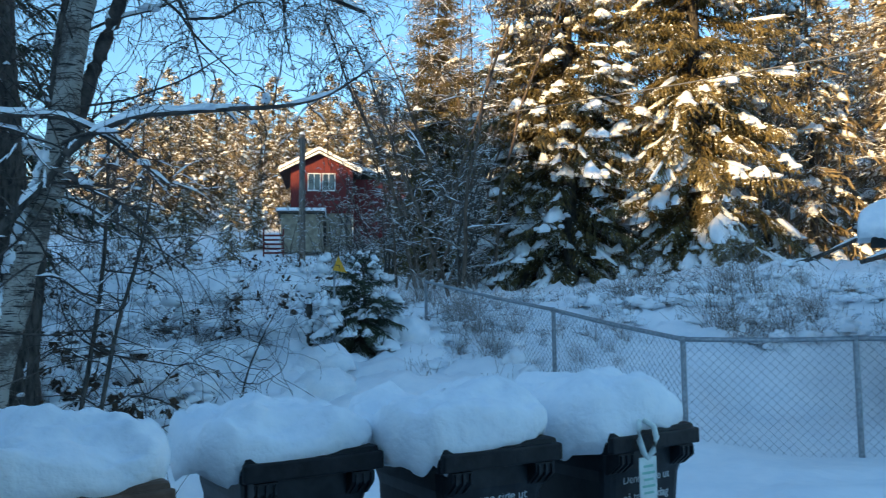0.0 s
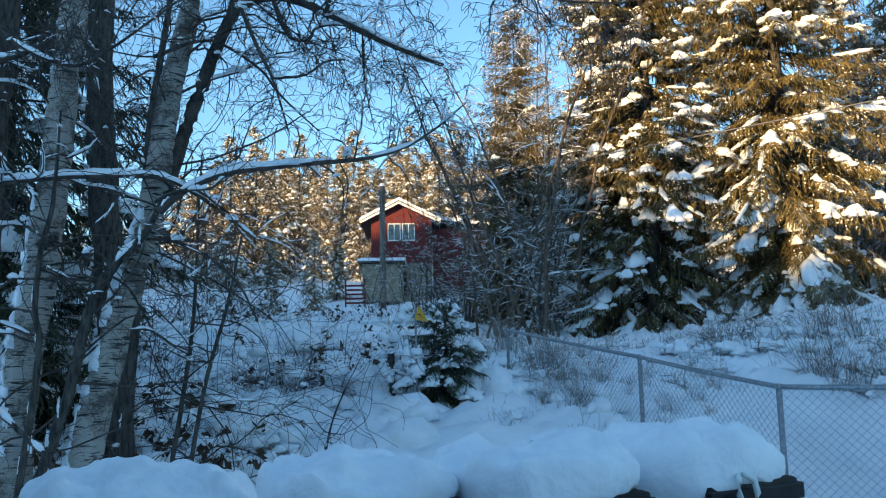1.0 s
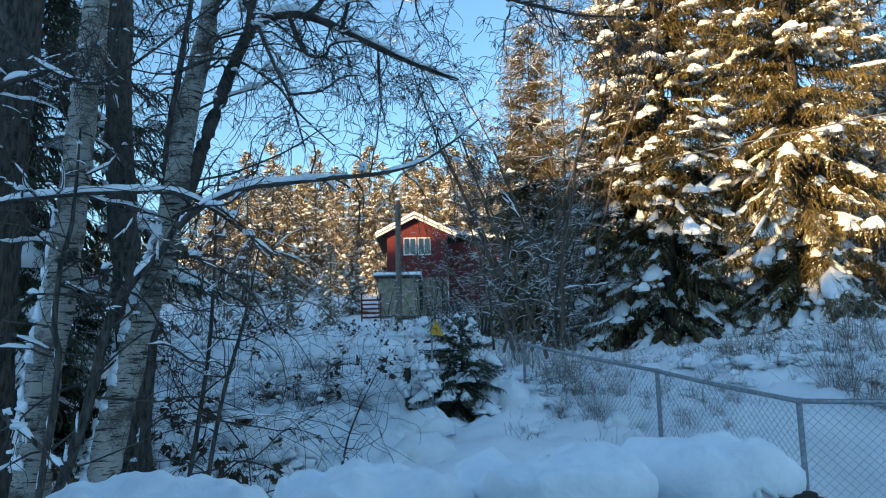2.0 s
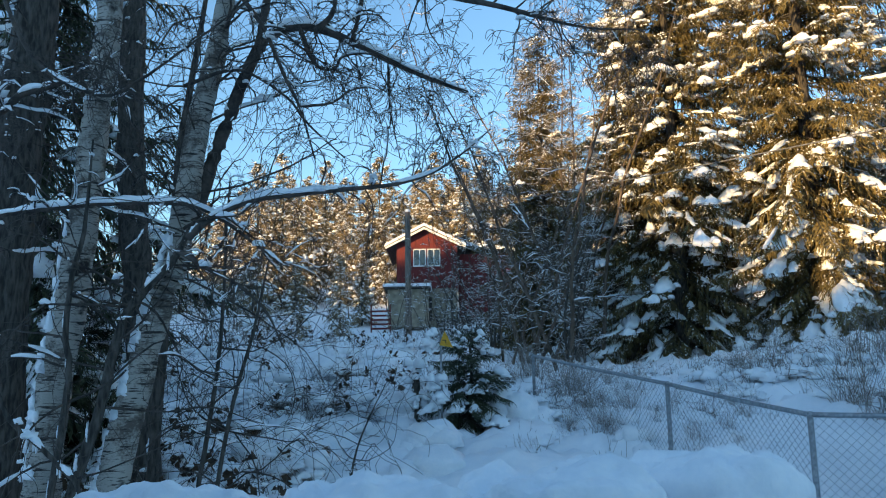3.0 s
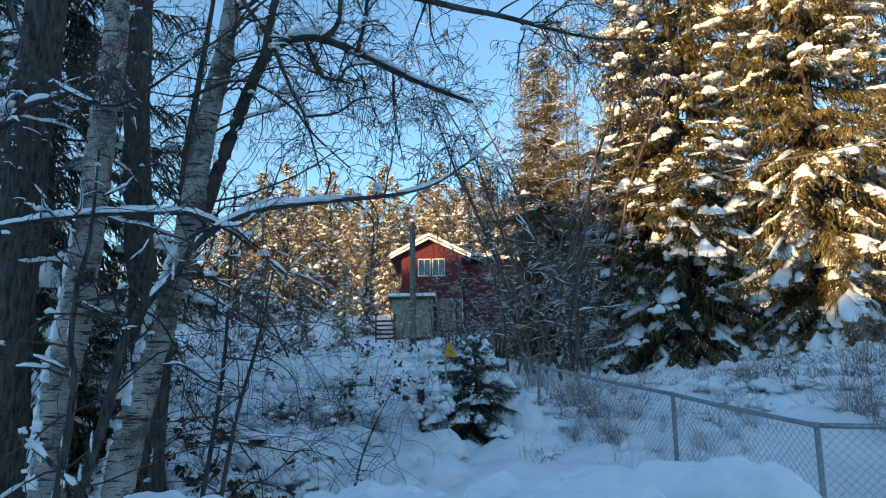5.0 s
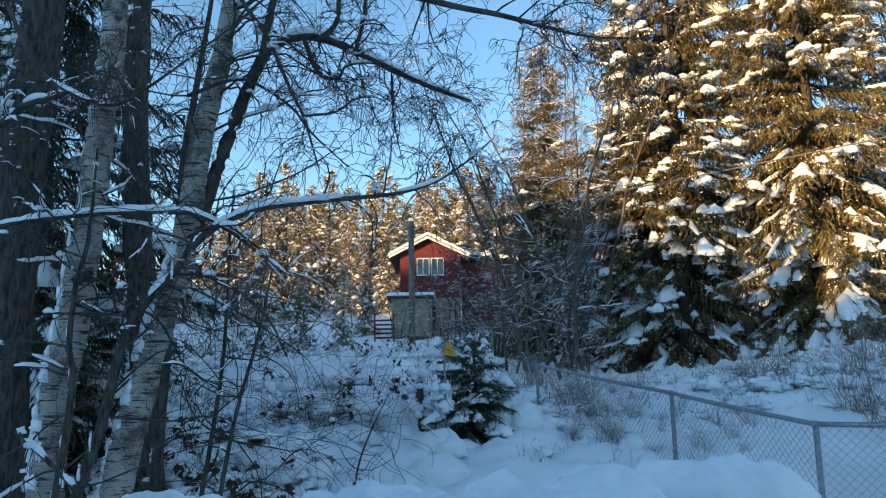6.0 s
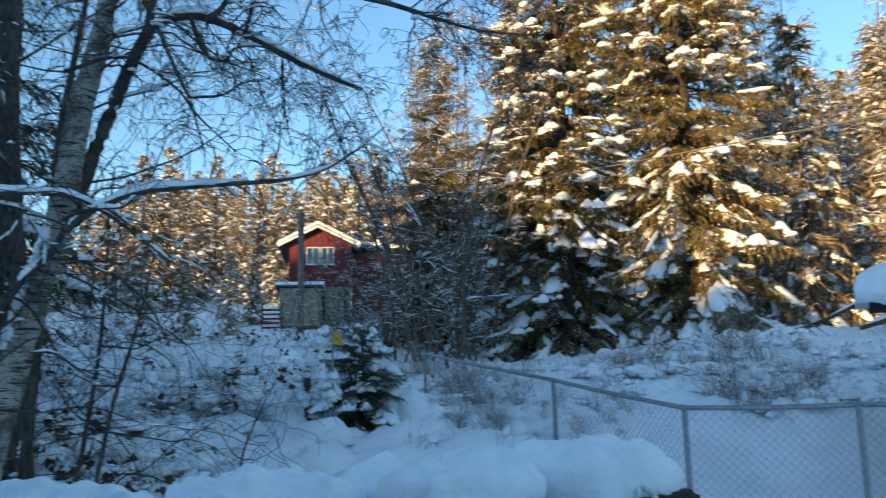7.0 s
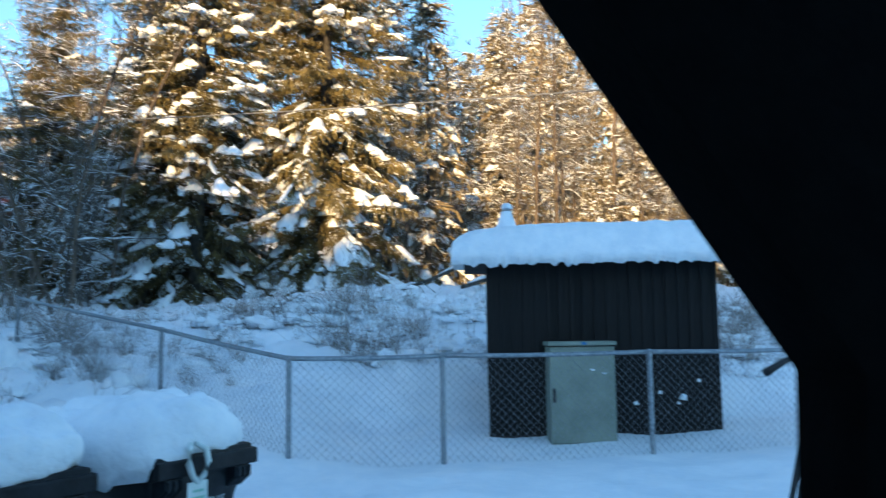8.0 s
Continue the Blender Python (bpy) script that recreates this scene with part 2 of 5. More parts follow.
def ground(x, y):
    q = -0.2 * (x - 0.8) + 0.98 * (y - 0.6)
    z = float(np.interp(q, PROFILE_Q, PROFILE_Z))
    # shallow dip in front of the spruces
    def ease(v):
        v = min(1, max(0, v))
        return v * v * (3 - 2 * v)
    z -= 0.62 * ease((q - 12.5) / 4.5) * (1 - ease((q - 30) / 9)) * ease((x + 9) / 4) * (1 - ease((x + 2.5) / 6))
    # level pad with the hut, cut into the bank
    w = min(1, max(0, (x - 0.9) / 1.0)) * min(1, max(0, (13.2 - y) / 1.6)) * min(1, max(0, (13.5 - x) / 3))
    w = w * w * (3 - 2 * w)
    z = z * (1 - w) + 0.14 * w
    # rougher where shrubs lie under the snow
    left = min(1, max(0, (-1.0 - x) / 3)) * min(1, max(0, (q - 5.5) / 3))
    z += left * (0.26 * fbm(x, y, 0.9) + 0.2 * fbm(x, y, 2.7, 3))
    rise = min(1, max(0, (q - 8) / 4)) * (1 - w)
    z += rise * (0.16 * fbm(x, y, 0.55, 7) + 0.18 * fbm(x, y, 1.6, 17) + 0.13 * fbm(x, y, 4.2, 19)) + 0.02 * fbm(x, y, 1.3, 11) * min(1, max(0, (q + 5) / 5))
    # drifted and trodden snow in the yard
    z += 0.1 * w * fbm(x, y, 0.4, 21)
    z += 0.035 * fbm(x, y, 2.4, 23) * min(1, max(0, (q - 4) / 2)) * min(1, max(0, (9 - y) / 1.5))
    return z


def axis(*spans):
    out = []
    for a, b, n in spans:
        out += list(np.linspace(a, b, n, endpoint=False))
    return out + [spans[-1][1]]


gx = axis((-420, -80, 18), (-80, -26, 28), (-26, -9, 56), (-9, 11, 150), (11, 40, 50), (40, 420, 22))
gy = axis((-420, -40, 16), (-40, 1, 24), (1, 19, 140), (19, 60, 80), (60, 420, 40))
g = Soup()
for yy in gy:
    for xx in gx:
        g.v.append(Vector((xx, yy, ground(xx, yy))))
nx = len(gx)
for j in range(len(gy) - 1):
    for i in range(nx - 1):
        g.f.append((j * nx + i, j * nx + i + 1, (j + 1) * nx + i + 1, (j + 1) * nx + i))
tagged(linked("ground", g.mesh("ground"), SNOW_SOFT), "deep fresh snow over a yard and a rising bank", "ground", kind="structure")


# ---- wooded ridge behind the yard, which holds back the low sun ----
def ridge_height(u):
    """Height of the tree line along the ridge; u runs from west (-) to east (+)."""
    base = float(np.interp(u, [-160, -100, -62, -46, -36, -18, -12, -9.5, -6, 0, 10, 40, 160], [40, 33, 28, 29.5, 26, 23.0, 19.8, 18.0, 17.4, 18.3, 18.5, 19, 30]))
    return base + 1.6 * fbm(u, 0, 0.35, 4) + 1.2 * fbm(u, 0, 1.3, 8)


RIDGE_BACK = 70.0
side = Vector((_s.y, -_s.x, 0))
rd = Soup()
us = list(np.arange(-170, 171, 1.0))
for u in us:
    top = ridge_height(u)
    p = Vector((0.8, 0.6, 0)) - _s * RIDGE_BACK + side * u
    for k in range(5):
        h = k / 4
        q = p - _s * (10 * h) + side * rng.uniform(-0.3, 0.3)
        rd.v.append(Vector((q.x, q.y, -1 + (top + 1) * h)))
for i in range(len(us) - 1):
    for k in range(4):
        rd.f.append((i * 5 + k, (i + 1) * 5 + k, (i + 1) * 5 + k + 1, i * 5 + k + 1))
tagged(linked("backdrop", rd.mesh("backdrop"), HILL), "dark wooded ridge with an uneven tree line", "hill", kind="structure")


# ---- trees and shrubs ----
UP = Vector((0, 0, 1))


def rand_dir(r):
    return Vector((r.gauss(0, 1), r.gauss(0, 1), r.gauss(0, 1))).normalized()


def grow(wood, snow, start, heading, length, radius, depth, r, droop=0.1, load=0.6, split=(3, 6), steps=6, snow_size=1.0, wander=0.18, fine=0.0025):
    """A limb with side twigs, and snow lying on its flatter stretches."""
    pts, rad = [Vector(start)], [radius]
    d = Vector(heading).normalized()
    curl = rand_dir(r) * 0.12
    if snow_size < 1.5:
        steps += 3
    for i in range(steps):
        curl = curl * 0.5 + rand_dir(r) * wander * (0.55 if radius > 0.015 else 0.9)
        kink = rand_dir(r) * (0.5 if snow_size < 1.5 and radius < 0.015 and r.random() < 0.3 else 0)
        d = (d + curl + kink - UP * droop * (i + 1) / steps).normalized()
        pts.append(pts[-1] + d * (length / steps))
        rad.append(max(fine, radius * (1 - 0.8 * (i + 1) / steps)))
    wood.tube(pts, rad, 5 if radius > 0.02 else 3, closed=False)
    lay_snow(snow, pts, rad, r, load, snow_size)
    if depth > 0:
        for _ in range(r.randint(*split)):
            k = r.uniform(0.2, 0.98) * steps
            i = min(int(k), steps - 1)
            p = pts[i].lerp(pts[i + 1], k - i)
            along = (pts[i + 1] - pts[i]).normalized()
            out = rand_dir(r)
            out = (out - along * out.dot(along)).normalized()
            grow(wood, snow, p, along * 0.65 + out * 0.8 + UP * 0.1, length * r.uniform(0.3, 0.75) * (1.1 - 0.5 * k / steps), max(fine, rad[i] * 0.55), depth - 1, r, droop * 1.3, load * (1.0 if snow_size > 1.5 else 0.6), split, max(2 if snow_size > 1.5 else 4, steps - (2 if snow_size > 1.5 else 5)), snow_size, wander * 1.15, fine)


def lay_snow(snow, pts, rad, r, load, size=1.0):
    """Ragged cushions of snow along the upper side of a limb."""
    run = []
    near = size < 1.5
    for i in range(len(pts) - 1):
        seg = pts[i + 1] - pts[i]
        flat = 1 - abs(seg.normalized().z)
        p = pts[i]
        if near and rad[i] > 0.0035 and r.random() < 0.045 * load + 0.012:
            q = r.choice((0.016, 0.024, 0.034, 0.05)) * r.uniform(0.8, 1.2)
            q = min(q, rad[i] * 4 + 0.006)
            snow.blob(p + UP * (rad[i] + q * 0.1), q * r.uniform(1.2, 1.9), q * 0.9, q * 0.85, r, math.atan2(seg.y, seg.x), 0.28, 4, 7)
        patchy = noise.noise((p.x * 2.3, p.y * 2.3, p.z * 2.3)) > (-0.05 if rad[i] < 0.008 else -0.3 if rad[i] < 0.02 else -0.5)
        if r.random() < load * (0.2 + 0.8 * flat) and flat > 0.15 and (patchy or not near):
            run.append(i)
        else:
            ridge_of_snow(snow, pts, rad, run, r, size)
            run = []
    ridge_of_snow(snow, pts, rad, run, r, size)


def ridge_of_snow(snow, pts, rad, run, r, size):
    if not run or (size < 1.5 and len(run) < 2):
        return
    line = [pts[i] for i in run] + [pts[run[-1] + 1]]
    rr = [rad[i] for i in run] + [rad[run[-1] + 1]]
    coarse = size > 1.5
    cuts = 1 if coarse or (line[1] - line[0]).length < 0.09 else 3
    dense, w = [], []
    for i in range(len(line) - 1):
        for k in range(cuts):
            t = k / cuts
            dense.append(line[i].lerp(line[i + 1], t))
            w.append(rr[i] * (1 - t) + rr[i + 1] * t)
    dense.append(line[-1])
    w.append(rr[-1])
    n = len(dense)
    if not coarse and max(w) > 0.009:
        ends = [max(0.25, math.sin(math.pi * (0.06 + 0.88 * i / (n - 1))) ** 0.5) for i in range(n)]
        snow.pad([p + UP * w[i] * 0.25 for i, p in enumerate(dense)], [(w[i] * 1.15 + 0.005) * ends[i] for i in range(n)], [(w[i] * 1.35 + 0.02) * ends[i] for i in range(n)], r, 0.15, 0.4)
        return
    lifted, widths = [], []
    phase = r.uniform(0, 90)
    for i, p in enumerate(dense):
        e = min(1.0, 0.35 + 0.5 * min(i, n - 1 - i))
        lump = 1.0 + 0.75 * noise.noise((phase + i * 0.9, phase, 0)) + r.uniform(-0.2, 0.2)
        q = max(0.002, (w[i] * 1.0 + (0.0055 if coarse else 0.0046) * size) * e * max(0.25, lump))
        widths.append(q)
        lifted.append(p + UP * (w[i] * 0.55 + q * 0.7))
    snow.tube(lifted, widths, 3 if coarse else 5 if size > 0.7 else 4, closed=not coarse)


def limb(wood, snow, ctrl, r, twigs=0, twig_len=0.8, depth=1, sides=8, load=0.5, droop=0.15, size=1.0, up=0.1, span=(0.15, 1.0), fine=0.0025, split=(3, 6)):
    """A fitted limb: control points (x, y, z, radius), with twigs along it."""
    thick = ctrl[0][3] > 0.1
    path = smooth_path(ctrl, 16 if thick else 5)
    pts, rad = [Vector(p[:3]) for p in path], [float(p[3]) for p in path]
    for i in range(1, len(pts) - 1):
        pts[i] += rand_dir(r) * rad[i] * (0.04 if thick else 0.14)
    o = len(wood.v)
    wood.tube(pts, rad, sides * 2 if thick else sides)
    if thick:
        # furrowed bark and knots
        for v in wood.v[o:]:
            v += Vector(noise.noise_vector((v.x * 11, v.y * 11, v.z * 2.2))) * (0.014 if sides > 12 else 0.026) + Vector(noise.noise_vector((v.x * 3, v.y * 3, v.z * 3))) * 0.02
    lay_snow(snow, pts, rad, r, load, size)
    n = len(pts) - 1
    for _ in range(twigs):
        k = r.uniform(*span) * n
        i = min(int(k), n - 1)
        p = pts[i].lerp(pts[i + 1], k - i)
        along = (pts[i + 1] - pts[i]).normalized()
        out = rand_dir(r)
        out = (out - along * out.dot(along)).normalized()
        grow(wood, snow, p, along * 0.5 + out * 0.9 + UP * up, twig_len * r.uniform(0.5, 1.25), min(0.014, max(0.004, rad[i] * 0.45)), depth, r, droop, load, split, 6, size, 0.2, fine)


def finish_tree(e, bark, wood, snow, twig=None, twig_mat=None, crown_name="crown"):
    if wood.v:
        linked("trunk", wood.mesh("trunk"), bark, e)
    if twig and twig.v:
        stuff(crown_name, twig.mesh(crown_name), twig_mat, e, "thin bare twigs")
    if snow.v:
        stuff("snow_load", snow.mesh("snow_load"), SNOW, e, "white snow lying on the limbs")


def spruce_meshes(height, spread, seed, boughs, unit=1.0, low=0.03, load=0.5, dust=0.35, lump=1.0, taper=0.6, hang=1.0, seen=0.0):
    """Trunk, needle and snow meshes of a spruce with drooping, snow-laden boughs; unit sets the size of its shoots."""
    r = random.Random(seed)
    wood, green, snow = Soup(), Soup(), Soup()
    base_r = height * 0.011 + 0.02
    tr = [Vector((0.06 * math.sin(3 * t), 0.05 * math.cos(4 * t), height * t - 0.4 * (t == 0))) for t in np.linspace(0, 1, 12)]
    wood.tube(tr, [base_r * (1 - t) + 0.008 for t in np.linspace(0, 1, 12)], 8)
    fine = unit < 1.6
    for b in range(boughs):
        # boughs stand closer together in the lower crown
        u = (b + r.random()) / boughs
        h = low + (1 - low) * (u ** 1.15 if not seen else (u * seen / 0.86 if u < 0.86 else seen + (u - 0.86) / 0.14 * (1 - seen)))
        prof = (1 - h) ** taper * (0.8 + 0.2 * min(1, h / 0.15))
        ln = spread * prof * r.choice((0.5, 0.7, 0.9, 1.0, 1.15)) * r.uniform(0.85, 1.1) + 0.05 * height ** 0.5
        a = r.uniform(0, 2 * math.pi)
        d = Vector((math.cos(a), math.sin(a), 0))
        side = Vector((-d.y, d.x, 0))
        lift = 0.75 * (h - 0.42)
        sink = r.uniform(0.33, 0.72) * (1.12 - 0.65 * h)
        bow = r.uniform(-0.2, 0.2) * ln
        n = 7 if fine else 4
        pts = [d * (ln * t) + side * (bow * t * t) + UP * (height * h + ln * (lift * t - sink * t * t + 0.22 * t ** 4)) for t in np.linspace(0, 1, n + 1)]
        wood.tube(pts, [max(0.004, 0.012 * (1 - t) * ln) for t in np.linspace(0, 1, n + 1)], 3, closed=False)

        def at(t):
            i = min(int(t * n), n - 1)
            return pts[i].lerp(pts[i + 1], t * n - i), (pts[i + 1] - pts[i]).normalized()
        laden = r.random() < load * (1.5 if h < 0.28 else 1.0)
        step = 0.088 * unit
        cuts = max(4, int(ln / step))
        for k in range(cuts):
            t = 0.14 + 0.86 * (k + r.random()) / cuts
            p, along = at(t)
            for sgn in (-1, 1):
                l2 = (0.1 * unit + 0.19 * ln * math.sin(math.pi * min(1, 0.12 + 0.8 * t)) ** 0.8) * r.uniform(0.55, 1.2)
                out = (along * r.uniform(0.55, 1.0) + side * (sgn * r.uniform(0.35, 1.0)) - UP * r.uniform(0.1, 0.55) * hang).normalized()
                m = p + out * l2 * 0.55 + rand_dir(r) * 0.08 * l2
                e = p + out * l2 - UP * l2 * r.uniform(0.1, 0.4) * hang
                w = 0.015 * unit * r.uniform(0.8, 1.3)
                ac = out.cross(UP)
                ac = (ac.normalized() + UP * r.uniform(-0.7, 0.7)) * w
                o = len(green.v)
                green.v += [p - ac, p + ac, m + ac, m - ac, e + ac * 0.3, e - ac * 0.3]
                green.f += [(o, o + 1, o + 2, o + 3), (o + 3, o + 2, o + 4, o + 5)]
                for q in range(max(2, int(l2 / (0.06 * unit)))):
                    f = r.uniform(0.08, 1.0)
                    c = p.lerp(m, f * 2) if f < 0.5 else m.lerp(e, f * 2 - 1)
                    dn = (out * r.uniform(0.1, 0.9) + rand_dir(r) * 0.65 - UP * r.uniform(0.2, 1.1) * hang).normalized() * (r.uniform(0.07, 0.19) * unit)
                    ac = rand_dir(r) * (0.014 * unit)
                    green.quad(c - ac, c + ac, c + dn + ac * 0.3, c + dn - ac * 0.3)
                if r.random() < dust * (1.5 if laden else 0.7) * (0.4 + 0.8 * t):
                    for q in range(4):
                        f = r.random()
                        c = (p.lerp(m, f * 2) if f < 0.5 else m.lerp(e, f * 2 - 1)) + UP * 0.012 * unit
                        sx, sy = rand_dir(r) * (0.034 * unit * r.uniform(0.5, 1.3)), rand_dir(r) * (0.022 * unit)
                        snow.quad(c - sx, c - sy, c + sx, c + sy)
        if not laden:
            continue
        # cushions of snow on the outer bough, with tongues on its side shoots
        t0 = r.uniform(0.3, 0.7)
        while t0 < 0.95:
            t1 = min(1.02, t0 + r.uniform(0.12, 0.4))
            size = lump * (0.035 + 0.1 * min(1.6, ln)) * r.choice((0.35, 0.5, 0.7, 0.9, 1.2))
            cnt = 6 if fine else 3
            line, ws, hs = [], [], []
            for i in range(cnt + 1):
                f = i / cnt
                p, along = at(min(0.999, t0 + (t1 - t0) * f))
                if t0 + (t1 - t0) * f > 0.93:
                    p = p + along * size * 0.4 - UP * size * 0.35 * f
                swell = max(0.18, math.sin(math.pi * (0.08 + 0.86 * f)) ** 0.6)
                line.append(p + UP * 0.012)
                ws.append(size * swell * r.uniform(0.85, 1.2))
                hs.append(size * 0.75 * swell * r.uniform(0.85, 1.2))
            snow.pad(line, ws, hs, r, 0.42, 0.45)
            for _ in range(5 if fine else 1):
                p, along = at(r.uniform(t0, min(1, t1)))
                q = size * r.uniform(0.25, 0.55)
                c = p + side * (r.choice((-1, 1)) * size * r.uniform(0.6, 1.5)) + along * size * 0.3 - UP * size * r.uniform(0.2, 0.6)
                snow.blob(c, q * 1.5, q * 0.85, q * 0.8, r, a + r.uniform(-0.6, 0.6), 0.28, 3, 6)
            t0 = t1 + r.uniform(0.05, 0.3)
    return wood.mesh("trunk"), green.mesh("crown", smooth=False), snow.mesh("snow_load")


def spruce(at, meshes, label, turn=0.0, size=1.0, group="", name="spruce_tree", dusted=False, needles=None):
    e = thing(name, at, label, "spruce tree", group, turn=turn)
    e.scale = (size, size, size)
    linked("trunk", meshes[0], BARK, e)
    # dusted trees take the paler needles with sun warmth in the colour
    stuff("crown", meshes[1], needles or (NEEDLE_FROST_SUN if dusted else NEEDLE_SUN), e, "snow-dusted needles with warm sunlight in their colour" if dusted else "drooping needles, coloured for sun or shade")
    stuff("snow_load", meshes[2], SNOW, e, "white snow lying on the boughs")
    return e


def bare_meshes(height, spread, seed, limbs, depth=2, load=0.7, lean=0.02, base=None, low=0.2, size=1.2, droop=0.12, split=(3, 5), fine=0.004):
    r = random.Random(seed)
    trunk, wood, snow = Soup(), Soup(), Soup()
    base = base or height * 0.009 + 0.02
    n = 10
    pts = [Vector((height * lean * (i / n) ** 1.5 + r.gauss(0, 0.03), r.gauss(0, 0.03), height * i / n - 0.3 * (i == 0))) for i in range(n + 1)]
    rad = [base * (1 - 0.93 * i / n) for i in range(n + 1)]
    trunk.tube(pts, rad, 7)
    for b in range(limbs):
        h = low + (0.98 - low) * (b + r.random()) / limbs
        i = min(int(h * n), n - 1)
        p = pts[i].lerp(pts[i + 1], h * n - i)
        a = b * 2.4 + r.uniform(-0.6, 0.6)
        grow(wood, snow, p, Vector((math.cos(a), math.sin(a), r.uniform(0.4, 1.4))), spread * (1.05 - 0.75 * h) * r.uniform(0.6, 1.2), max(0.006, rad[i] * 0.42), depth, r, droop, load, split, 5, size, 0.27, fine)
    return trunk.mesh("trunk"), wood.mesh("crown"), snow.mesh("snow_load")


def alder_meshes(height, seed, stems, limbs, spread):
    """A clump of thin crooked stems with short snow-lined branches."""
    r = random.Random(seed)
    trunk, wood, snow = Soup(), Soup(), Soup()
    for k in range(stems):
        tall = height * r.uniform(0.65, 1.1)
        a = r.uniform(0, 6.28)
        lean = Vector((math.cos(a), math.sin(a), 0)) * r.uniform(0.04, 0.16)
        n = 12
        pts, p = [], Vector((r.gauss(0, 0.12), r.gauss(0, 0.12), -0.3))
        d = (UP + lean).normalized()
        for i in range(n + 1):
            pts.append(p.copy())
            d = (d + rand_dir(r) * 0.2 + UP * 0.05).normalized()
            p += d * ((tall + 0.3) / n)
        rad = [(0.012 + 0.005 * tall) * (1 - 0.9 * i / n) for i in range(n + 1)]
        trunk.tube(pts, rad, 6)
        for b in range(limbs):
            h = 0.1 + 0.88 * (b + r.random()) / limbs
            i = min(int(h * n), n - 1)
            a = b * 2.4 + r.uniform(-0.6, 0.6)
            grow(wood, snow, pts[i].lerp(pts[i + 1], h * n - i), Vector((math.cos(a), math.sin(a), r.uniform(0.1, 1.0))), spread * (1.1 - 0.75 * h) * r.uniform(0.5, 1.3), max(0.006, rad[i] * 0.45), 2, r, 0.08, 0.55, (3, 5), 5, 1.7, 0.3, 0.0055)
    return trunk.mesh("trunk"), wood.mesh("crown"), snow.mesh("snow_load")


def bare_tree(at, meshes, label, bark, turn=0.0, size=1.0, group="", name="bare_tree"):
    e = thing(name, at, label, "tree", group, turn=turn)
    e.scale = (size, size, size)
    linked("trunk", meshes[0], bark, e)
    stuff("crown", meshes[1], TWIG_FROST, e, "thin leafless twigs")
    stuff("snow_load", meshes[2], SNOW, e, "white snow lying along the twigs")
    return e


# big snow-laden spruces on the bank
for at, h, sp, sd, br, taper, seen, lab in (((1.85, 26.9, 2.4), 23.0, 2.75, 21, 480, 0.26, 0.62, "tall snow-laden spruce on the bank, boughs hung with thick snow"),
                                            ((-2.1, 26.9, 2.5), 21.0, 2.85, 22, 460, 0.36, 0.68, "tall dark spruce on the bank with heavy snow lumps"),
                                            ((-3.75, 27.7, 2.6), 12.8, 2.5, 23, 330, 0.6, 0, "shorter spruce on the bank with snowy boughs"),
                                            ((-7.25, 29.9, 2.8), 12.7, 2.6, 24, 380, 0.6, 0, "slender dark spruce with little snow at the bank's edge")):
    spruce((at[0], at[1], ground(at[0], at[1]) - 0.25), spruce_meshes(h, sp, sd, br, 1.1, low=0.02, load=0.52 if sd < 24 else 0.15, dust=0.3, lump=1.15 if sd < 24 else 0.8, taper=taper, hang=1.0, seen=seen), lab)


# ---- the hut in the yard ----
hut = thing("utility_hut", (3.41, 10.7, 0.1), "small black-stained timber hut under a thick slab of snow", "hut", turn=-11.5)
HW, HD, HH = 2.82, 2.1, 2.19
part("body", box_bm(HW - 0.05, HD, HH, (HW / 2, HD / 2 + 0.03, HH / 2)), BLACKWOOD, hut)
board_me = bpy.data.meshes.new("board")
_b = box_bm(0.148, 0.024, HH, (0, 0, HH / 2), 0.004)
_b.to_mesh(board_me)
_b.free()
batten_me = bpy.data.meshes.new("batten")
_b = box_bm(0.05, 0.02, HH, (0, 0, HH / 2), 0.004)
_b.to_mesh(batten_me)
_b.free()
for i in range(19):
    o = linked("board", board_me, BLACKWOOD, hut)
    o.location = (0.075 + i * 0.1485, 0.012 + 0.003 * (i % 3), 0)
for i in range(20):
    o = linked("batten", batten_me, BLACKWOOD, hut)
    o.location = (0.01 + i * 0.1475, -0.012, 0.0)
part("roof", box_bm(HW + 0.6, HD + 0.4, 0.08, (HW / 2, HD / 2 + 0.06, HH + 0.06), 0.01), BLACKWOOD, hut, "dark roof boards")
# snow slab with a sagging, scalloped front edge
sl = Soup()
NXS, NYS = 150, 26
r = random.Random(5)
for s in (0, 1):
    for j in range(NYS + 1):
        for i in range(NXS + 1):
            u, v = i / NXS, j / NYS
            x = -0.46 + u * (HW + 0.92)
            y = -0.4 + v * (HD + 0.75)
            edge = min(1, (u * (HW + 0.92) / 1.5) ** 0.75, (1 - u) * (HW + 0.92) / 0.4, min(v, 1 - v) * (HD + 0.75) / 0.2)
            edge = math.sqrt(max(0, 1 - (1 - edge) ** 2))
            if s:
                z = HH + 0.13 + 0.36 * edge * (0.92 + 0.1 * u) + 0.03 * fbm(x, y, 1.1, 2) + 0.012 * fbm(x, y, 6, 4) + 0.05 * v
            else:
                lip = max(0, 1 - v * 7)
                z = HH + 0.1 - lip * (0.13 + 0.05 * abs(noise.noise((x * 5.5, 0.3, 3))) + 0.07 * abs(noise.noise((x * 13, 0.6, 6))))
            sl.v.append(Vector((x, y, z)))
row = NXS + 1
off = row * (NYS + 1)
for j in range(NYS):
    for i in range(NXS):
        a = j * row + i
        sl.f.append((off + a, off + a + 1, off + a + row + 1, off + a + row))
        sl.f.append((a, a + row, a + row + 1, a + 1))
